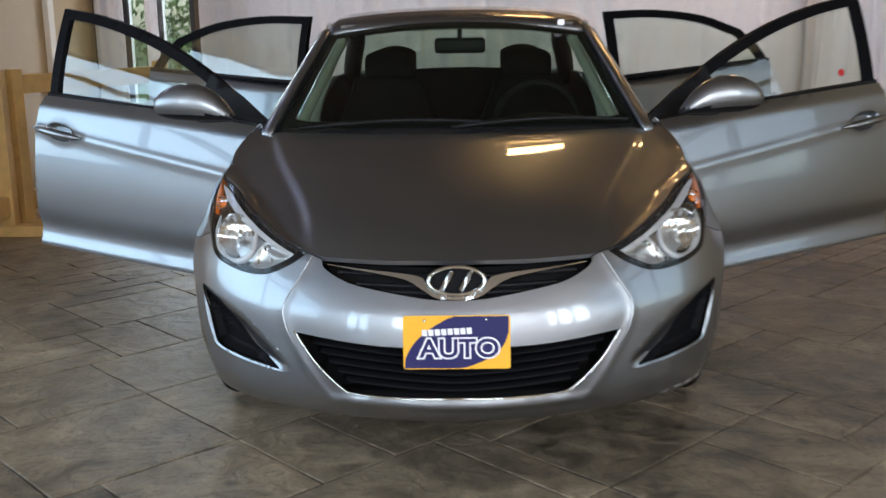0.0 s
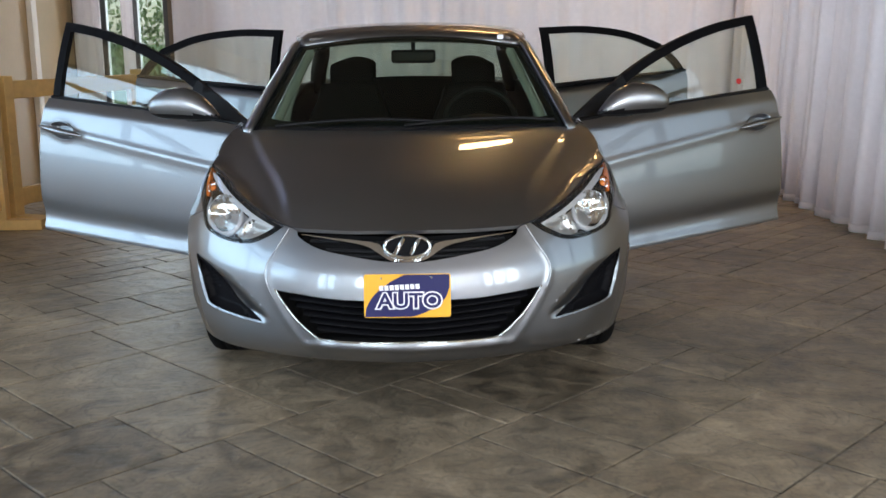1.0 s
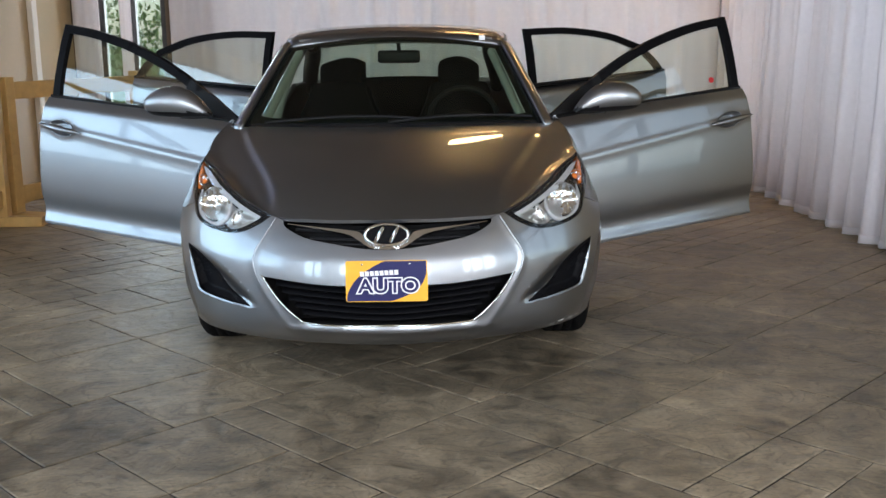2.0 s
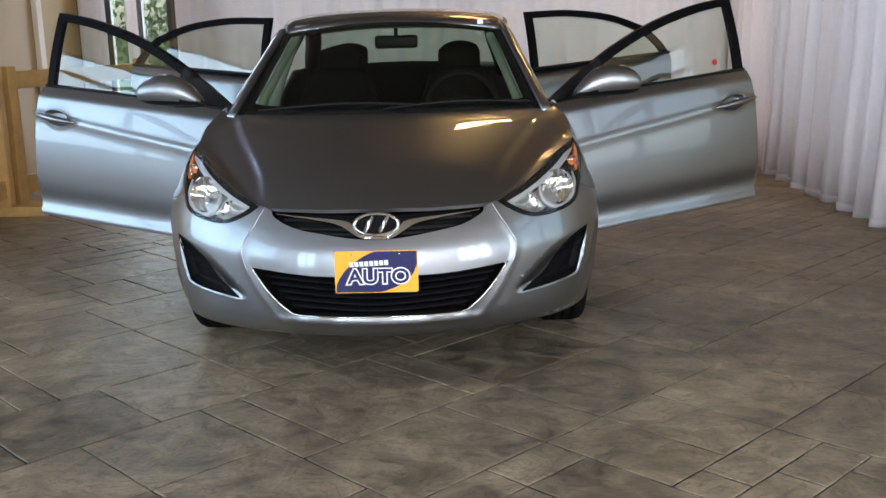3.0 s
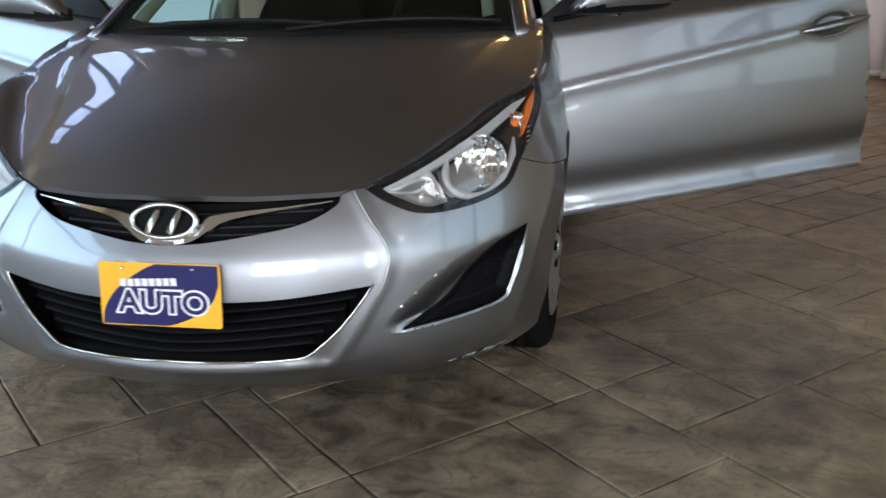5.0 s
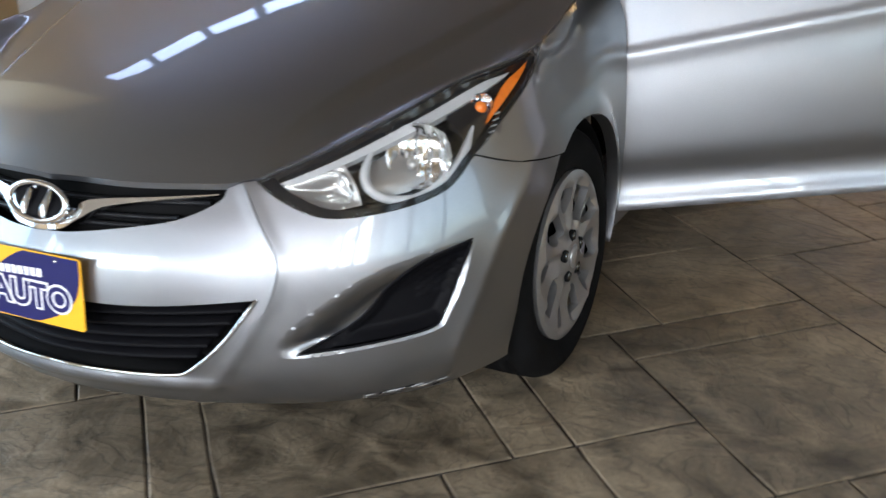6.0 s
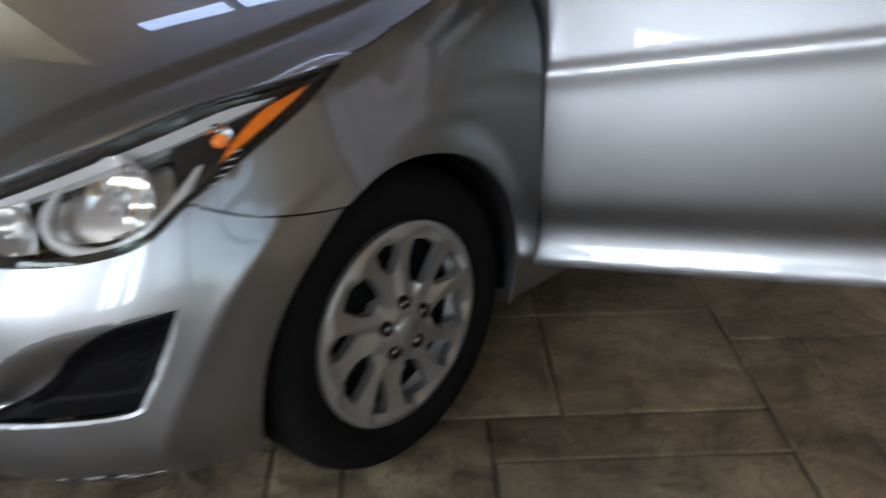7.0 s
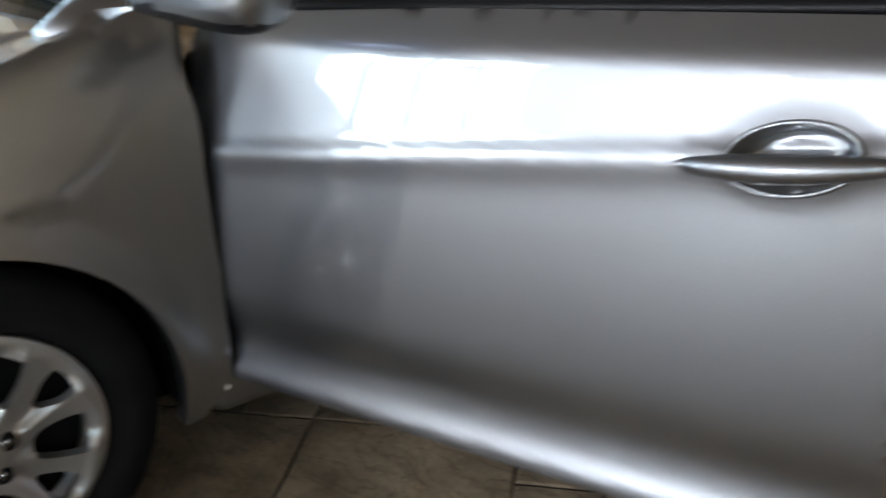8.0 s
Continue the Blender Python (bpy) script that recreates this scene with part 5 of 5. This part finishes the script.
def build_door(name, hinge, angle, side, edges, window_line, sill_of, belt_of, label, handle_at, mirror=False):
    """edges: the panel's outline in (l, z); window_line: the frame's outline from belt to belt."""
    swing = Matrix.Translation((hinge[0], hinge[1], 0)) @ Matrix.Rotation(-radians(angle), 4, "Z")
    def put(l, z, n):
        return swing @ Vector((n, l, z))
    def frame_n(z, l):
        d = max(0.0, z - belt_of(l))
        return -0.098 - 0.22 * d - 0.35 * d * d
    made = []
    hl, hz = handle_at
    slope = 0.19
    def skin_fn(l, z):
        n = door_profile(l, z, sill_of(l), belt_of(l))
        if abs(l - hl) < 0.16 and abs(z - hz) < 0.09:
            n += 0.003 * math.exp(-((distance(pocket, l, z, 1, True) / 0.011) ** 2))
            n += 0.004 * math.exp(-(((z - hz - slope * (l - hl)) / 0.012) ** 2)) * (1 - smoothstep(0.11, 0.14, abs(l - hl)))
        return put(l, z, n)
    pocket = [(hl + 0.074 * math.cos(t), hz + slope * 0.074 * math.cos(t) + 0.041 * math.sin(t)) for t in (i * math.pi / 14 for i in range(28))]
    made.append(("skin", panel(edges, [pocket], skin_fn, 0.014, 1, 0.03), PAINT, ""))
    def cup(l, z):
        d = distance(pocket, l, z, 1, True)
        return put(l, z, door_profile(l, z, sill_of(l), belt_of(l)) + 0.003 - 0.042 * smoothstep(0, 0.024, d))
    made.append(("handle_recess", panel(pocket, [], cup, 0.008), PAINT, ""))
    lips = [put(l, z, door_profile(l, z, sill_of(l), belt_of(l)) + 0.006) for l, z in pocket]
    made.append(("recess_rim", tube(bmesh.new(), lips, 0.0032, 6, True), PAINT, ""))
    grip = []
    for i in range(17):
        f = i / 16
        l = hl - 0.125 + 0.25 * f
        grip.append(put(l, hz + slope * (l - hl), 0.016 + 0.016 * math.sin(math.pi * f)))
    made.append(("handle", tube(bmesh.new(), grip, lambda f: 0.004 + 0.0135 * math.sin(math.pi * f) ** 0.6, 10, False, 0.95), PAINT, "silver pull handle"))
    # inner lining
    cl = sum(q[0] for q in edges) / len(edges)
    cz = sum(q[1] for q in edges) / len(edges)
    inner = [(cl + (l - cl) * 0.97, cz + (z - cz) * 0.97) for l, z in edges]
    made.append(("lining", panel(inner, [], lambda l, z: put(l, z, -0.145 - 0.02 * math.exp(-(((z - cz - 0.08) / 0.06) ** 2))), 0.05, 1, 0.06, tuple(swing.to_3x3() @ Vector((1, 0, 0)))), TRIM, "dark grey door lining"))
    # window frame as a flat band with depth
    line = [(q[0], q[1]) for q in window_line]
    ml = sum(q[0] for q in line) / len(line)
    mz = sum(q[1] for q in line) / len(line)
    loop = line
    width = 0.040
    inner_loop = []
    k = len(loop)
    for i in range(k):
        a, b, c = Vector(loop[i - 1]), Vector(loop[i]), Vector(loop[(i + 1) % k])
        d1, d2 = (b - a).normalized(), (c - b).normalized()
        n1, n2 = Vector((d1.y, -d1.x)), Vector((d2.y, -d2.x))
        m = (n1 + n2)
        m = m.normalized() / max(0.35, m.normalized().dot(n1)) if m.length > 1e-6 else n1
        if (Vector((ml, mz)) - b).dot(m) < 0:
            m = -m
        q = b + m * width
        if abs(b.y - belt_of(b.x)) < 0.012:
            q.y = belt_of(q.x) + 0.010
        inner_loop.append(tuple(q))
    fr = panel(loop, [inner_loop], lambda l, z: put(l, z, frame_n(z, l)), 0.03, 1, 0.035, tuple(swing.to_3x3() @ Vector((-1, 0, 0))))
    made.append(("window_frame", fr, FRAMEB, "black window frame"))
    made.append(("window_pane", panel(inner_loop, [], lambda l, z: put(l, z, frame_n(z, l) - 0.016), 0.08), SIDE_GLASS, "clear side window"))
    trim = [put(l, belt_of(l) + 0.002, -0.093) for l in [line[0][0] + (max(q[0] for q in line) - line[0][0]) * i / 12 for i in range(13)]]
    made.append(("belt_trim", tube(bmesh.new(), trim, 0.011, 6), BLACK, "black belt trim"))
    if mirror:
        sail = [(-0.05, 0.925), (0.33, 0.985), (0.255, 1.150), (0.10, 1.055), (-0.035, 0.955)]
        made.append(("mirror_base", panel(sail, [], lambda l, z: put(l, z, frame_n(z, l) + 0.010), 0.04, 1, 0.02, tuple(swing.to_3x3() @ Vector((-1, 0, 0)))), BLACK, "black mirror base"))
        def mirror_shell(u, v):
            t, p = v * math.pi, u * 2 * math.pi
            s = math.sin(t) ** 0.35
            a, b, c = math.copysign(abs(math.cos(t)) ** 0.7, math.cos(t)), s * math.cos(p), s * math.sin(p)
            f = (a + 1) / 2
            top, low = along([(0.0, 1.000), (0.2, 1.075), (0.45, 1.122), (0.75, 1.122), (1.0, 1.095)], f), 0.972 + 0.008 * f
            return put(0.005 + 0.325 * f, (top + low) / 2 + (top - low) / 2 * c, 0.115 + 0.075 * max(-0.6, b) * (0.35 + 0.65 * f ** 0.6) + 0.02 * a)
        shell = grid_sheet(28, 15, mirror_shell, True)
        skirt = shell.copy()
        cut = lambda f: f.calc_center_median().z < 1.006 + 0.03 * ((swing.inverted() @ f.calc_center_median()).y - 0.175)
        bmesh.ops.delete(shell, geom=[f for f in shell.faces if cut(f)], context="FACES")
        bmesh.ops.delete(skirt, geom=[f for f in skirt.faces if not cut(f)], context="FACES")
        made.append(("door_mirror", shell, PAINT, "silver door mirror housing"))
        made.append(("mirror_skirt", skirt, BLACK, "black underside of the mirror"))
        stalk = [put(0.09, 0.985, 0.0), put(0.14, 0.985, 0.06), put(0.17, 0.99, 0.10)]
        made.append(("mirror_stalk", tube(bmesh.new(), stalk, 0.022, 8), BLACK, ""))
        back = panel([(0.06 * math.cos(i * math.pi / 12) * 1.6, 0.045 * math.sin(i * math.pi / 12)) for i in range(24)], [], lambda a, b: put(0.175 + a, 1.042 + b + 0.1 * a, 0.066), 0.03)
        made.append(("mirror_glass", back, CHROME, "mirror glass"))
    top = None
    for nm, bm, mat, lab in made:
        if side < 0:
            mirror_x(bm)
        if top is None:
            top = part(name, bm, mat, car, label)
        else:
            ob = part(nm, bm, mat, top, lab)
            if nm == "window_pane":
                ob.visible_shadow = False
    return top, (lambda l, z, n: (lambda p: Vector((p.x * side, p.y, p.z)))(put(l, z, n))), frame_n


FS, FB = (lambda l: 0.277 + 0.106 * l), (lambda l: 0.945 + 0.108 * l)
front_edges = outline([(-0.008, 0.274), (0.53, 0.333), (1.113, 0.395)], [(1.113, 0.395), (1.118, 0.58), (1.102, 0.84), (1.078, 1.060)], [(1.078, 1.060), (0.53, 1.004), (-0.06, 0.940)], [(-0.06, 0.940), (-0.066, 0.90), (-0.05, 0.72), (-0.03, 0.5), (-0.008, 0.274)], steps=6)
front_frame = outline([(0.0, 0.945), (0.199, 1.108), (0.405, 1.230), (0.618, 1.325), (0.852, 1.397), (1.063, 1.436)], [(1.063, 1.436), (1.078, 1.060)], [(1.078, 1.060), (0.0, 0.945)], steps=4)
RS, RB = (lambda l: 0.30 + 0.08 * l), (lambda l: 1.055 + 0.075 * l)
rear_edges = outline([(0.0, 0.31), (0.35, 0.33), (0.62, 0.40)], [(0.62, 0.40), (0.70, 0.58), (0.88, 0.80), (0.95, 1.125)], [(0.95, 1.125), (0.5, 1.09), (0.0, 1.053)], [(0.0, 1.053), (0.0, 0.7), (0.0, 0.31)], steps=6)
rear_frame = outline([(0.0, 1.05), (0.01, 1.392)], [(0.01, 1.392), (0.30, 1.398), (0.58, 1.365), (0.80, 1.29)], [(0.80, 1.29), (0.90, 1.20), (0.95, 1.125)], [(0.95, 1.125), (0.0, 1.05)], steps=4)
ANGLES = ((1, 71.6, 68.0), (-1, 70.6, 68.0))
for side, a_front, a_rear in ANGLES:
    door, place_on, fn = build_door("front_door", (0.842, 1.335), a_front, side, front_edges, front_frame, FS, FB, "open silver front door with a clear window", (0.962, 0.903), True)
    if side > 0:
        bm = bmesh.new()
        bmesh.ops.create_circle(bm, cap_ends=True, segments=24, radius=0.016)
        base = place_on(0.92, 1.105, fn(1.105, 0.92) - 0.010)
        ax = (place_on(0.93, 1.105, fn(1.105, 0.92) - 0.010) - base).normalized()
        for v in bm.verts:
            v.co = base + ax * v.co.x + Vector((0, 0.3, 1)).normalized() * v.co.y
        part("sticker", bm, RED, door, "small round red sticker")
    build_door("rear_door", (0.832, 2.40), a_rear, side, rear_edges, rear_frame, RS, RB, "open silver rear door with a clear window", (0.80, 0.93))


# ---- floor: a bed and its stamped slabs ----
floor = thing("floor", "stamped concrete floor of taupe slate-like slabs", "floor", kind="structure")
bm = bmesh.new()
box(bm, HALL_X - 0.2, RIGHT_X + 0.3, FRONT_Y - 0.2, JOG_Y + 0.2, -0.1, -0.009)
box(bm, LEFT_X - 0.2, RIGHT_X + 0.3, JOG_Y + 0.2, BACK_Y + 0.2, -0.1, -0.009)
part("bed", bm, GROUT, floor, smooth=False)
TURN_FLOOR = radians(44.3)
CA, SA = math.cos(TURN_FLOOR), math.sin(TURN_FLOOR)
# joint lines of the stamp's grid, by number, where they are known; the rest follow its module
MODULE = 0.158
LINES_A = {-8: -1.23, -7: -1.055, -6: -0.905, -5: -0.757, -4: -0.605, -3: -0.445, -2: -0.276, 0: 0.008, 1: 0.166, 2: 0.305, 4: 0.605, 5: 0.78, 6: 0.95, 7: 1.10, 9: 1.41, 10: 1.58, 13: 2.04, 14: 2.22}
LINES_B = {-9: -1.45, -8: -1.28, -6: -0.97, -5: -0.80, -4: -0.635, -2: -0.32, -1: -0.17, 0: 0.003, 1: 0.165, 2: 0.298, 3: 0.478, 4: 0.635, 5: 0.775, 9: 1.405, 12: 1.89}


def joint_at(lines, k):
    ks = sorted(lines)
    if k < ks[0]:
        return lines[ks[0]] + (k - ks[0]) * MODULE
    if k > ks[-1]:
        return lines[ks[-1]] + (k - ks[-1]) * MODULE
    return float(np.interp(k, ks, [lines[q] for q in ks]))


# slabs round the car's nose and doors in grid numbers (a from, a to, b from, b to); the rest of the pattern is laid at random
LAID = [(-4, -3, -2, 2), (-3, 1, -2, 2), (1, 2, -2, 2), (2, 6, -2, 1), (6, 7, -2, 1), (7, 9, -2, 1), (0, 2, -5, -2), (2, 5, -5, -2), (5, 7, -5, -2), (7, 9, -4, -2), (7, 10, -8, -4), (10, 13, -8, -4),
        (9, 13, -4, 0), (9, 13, 0, 1), (7, 10, 1, 4), (10, 13, 1, 4), (13, 14, -1, 3), (14, 17, -1, 3), (13, 16, 3, 6), (10, 13, 4, 8), (4, 7, -8, -5), (2, 4, -8, -5), (0, 2, -8, -5), (1, 4, -9, -8), (4, 7, -11, -8),
        (-8, -5, 2, 5), (-5, -2, 2, 5), (-2, 0, 2, 5), (-6, -2, 5, 9), (-7, -6, 5, 9), (-9, -7, 5, 8), (-5, -2, 9, 12), (-8, -5, 9, 12), (-2, 1, 5, 9), (-7, -4, -1, 2), (-7, -4, -4, -1), (-4, 0, -5, -2), (-2, 0, -6, -5), (-2, 0, -9, -6), (0, 3, 2, 5), (-9, -7, -1, 2)]
SIZES = ((3, 3), (2, 3), (3, 2), (4, 3), (3, 4), (4, 4), (1, 3), (1, 4), (4, 1), (2, 2), (3, 1), (2, 1), (1, 2), (1, 1))
rnd = random.Random(12)
taken = {}
for n, (k0, k1, j0, j1) in enumerate(LAID):
    for k in range(k0, k1):
        for j in range(j0, j1):
            taken[k, j] = n
cells = list(LAID)
for k in range(-62, 56):
    for j in range(-56, 56):
        if (k, j) in taken:
            continue
        x, y = MODULE * (k * CA - j * SA), MODULE * (k * SA + j * CA)
        if not (HALL_X - 0.8 < x < RIGHT_X + 0.8 and FRONT_Y - 0.8 < y < BACK_Y + 0.8):
            continue
        first = list(SIZES[:9])
        rnd.shuffle(first)
        for w, d in first + list(SIZES[9:]):
            patch = [(k + p, j + q) for p in range(w) for q in range(d)]
            if not any(c in taken for c in patch):
                for c in patch:
                    taken[c] = len(cells)
                cells.append((k, k + w, j, j + d))
                break
slabs = []
for k0, k1, j0, j1 in cells:
    a0, a1, b0, b1 = joint_at(LINES_A, k0), joint_at(LINES_A, k1), joint_at(LINES_B, j0), joint_at(LINES_B, j1)
    ca, cb = (a0 + a1) / 2, (b0 + b1) / 2
    x, y = ca * CA - cb * SA, ca * SA + cb * CA
    if (HALL_X - 0.4 if y < JOG_Y + 0.1 else LEFT_X - 0.12) < x < RIGHT_X + 0.4 and FRONT_Y - 0.4 < y < BACK_Y + 0.4:
        slabs.append((a0, a1, b0, b1, x, y))


def slab_mesh(a0, a1, b0, b1, seed):
    """One slab: a chamfered, slightly wavy rim and an uneven top."""
    w, d, g, c = (a1 - a0) / 2, (b1 - b0) / 2, 0.0025, 0.0045
    r = random.Random(seed)
    ring = []
    for k in range(20):
        s, f = divmod(k, 5)
        f /= 5
        p = ((-1 + 2 * f, -1), (1, -1 + 2 * f), (1 - 2 * f, 1), (-1, 1 - 2 * f))[s]
        wob = r.uniform(-0.0022, 0.0022)
        ring.append((p[0] * (w - g + wob), p[1] * (d - g + wob)))
    bm = bmesh.new()
    low = [bm.verts.new((x, y, -0.012)) for x, y in ring]
    mid = [bm.verts.new((x, y, -0.0025)) for x, y in ring]
    top = [bm.verts.new((x * (1 - c / w), y * (1 - c / d), r.uniform(-0.0006, 0.0006))) for x, y in ring]
    for k in range(20):
        j = (k + 1) % 20
        bm.faces.new((low[k], low[j], mid[j], mid[k])).material_index = 1
        bm.faces.new((mid[k], mid[j], top[j], top[k]))
    bm.faces.new(top)
    me = bpy.data.meshes.new("slab")
    bm.to_mesh(me)
    bm.free()
    me.materials.append(SLATE)
    me.materials.append(GROUT)
    return me


slabs.sort(key=lambda s: (s[4] - 0.4) ** 2 + (s[5] - 0.6) ** 2)
rest = bmesh.new()
for i, (a0, a1, b0, b1, x, y) in enumerate(slabs):
    me = slab_mesh(a0, a1, b0, b1, i)
    m = Matrix.Translation((x, y, 0)) @ Matrix.Rotation(TURN_FLOOR, 4, "Z")
    whole = all(LEFT_X - 0.15 < c.x < RIGHT_X + 0.25 and FRONT_Y < c.y < BACK_Y for c in (m @ v.co for v in me.vertices))
    if i < 330 and whole:
        ob = new("slab", me)
        ob.matrix_world = m
        ob.parent = floor
    else:
        me.transform(m)
        rest.from_mesh(me)
        bpy.data.meshes.remove(me)
# trim the outer slabs to the walls
for at_wall, out in (((HALL_X - 0.1, 0, 0), (-1, 0, 0)), ((RIGHT_X + 0.2, 0, 0), (1, 0, 0)), ((0, FRONT_Y - 0.1, 0), (0, -1, 0)), ((0, BACK_Y + 0.1, 0), (0, 1, 0))):
    bmesh.ops.bisect_plane(rest, geom=rest.verts[:] + rest.edges[:] + rest.faces[:], plane_co=at_wall, plane_no=out, clear_outer=True)
far = part("far_slabs", rest, SLATE, floor, smooth=False)
far.data.materials.append(GROUT)
tagged(far, kind="stuff")
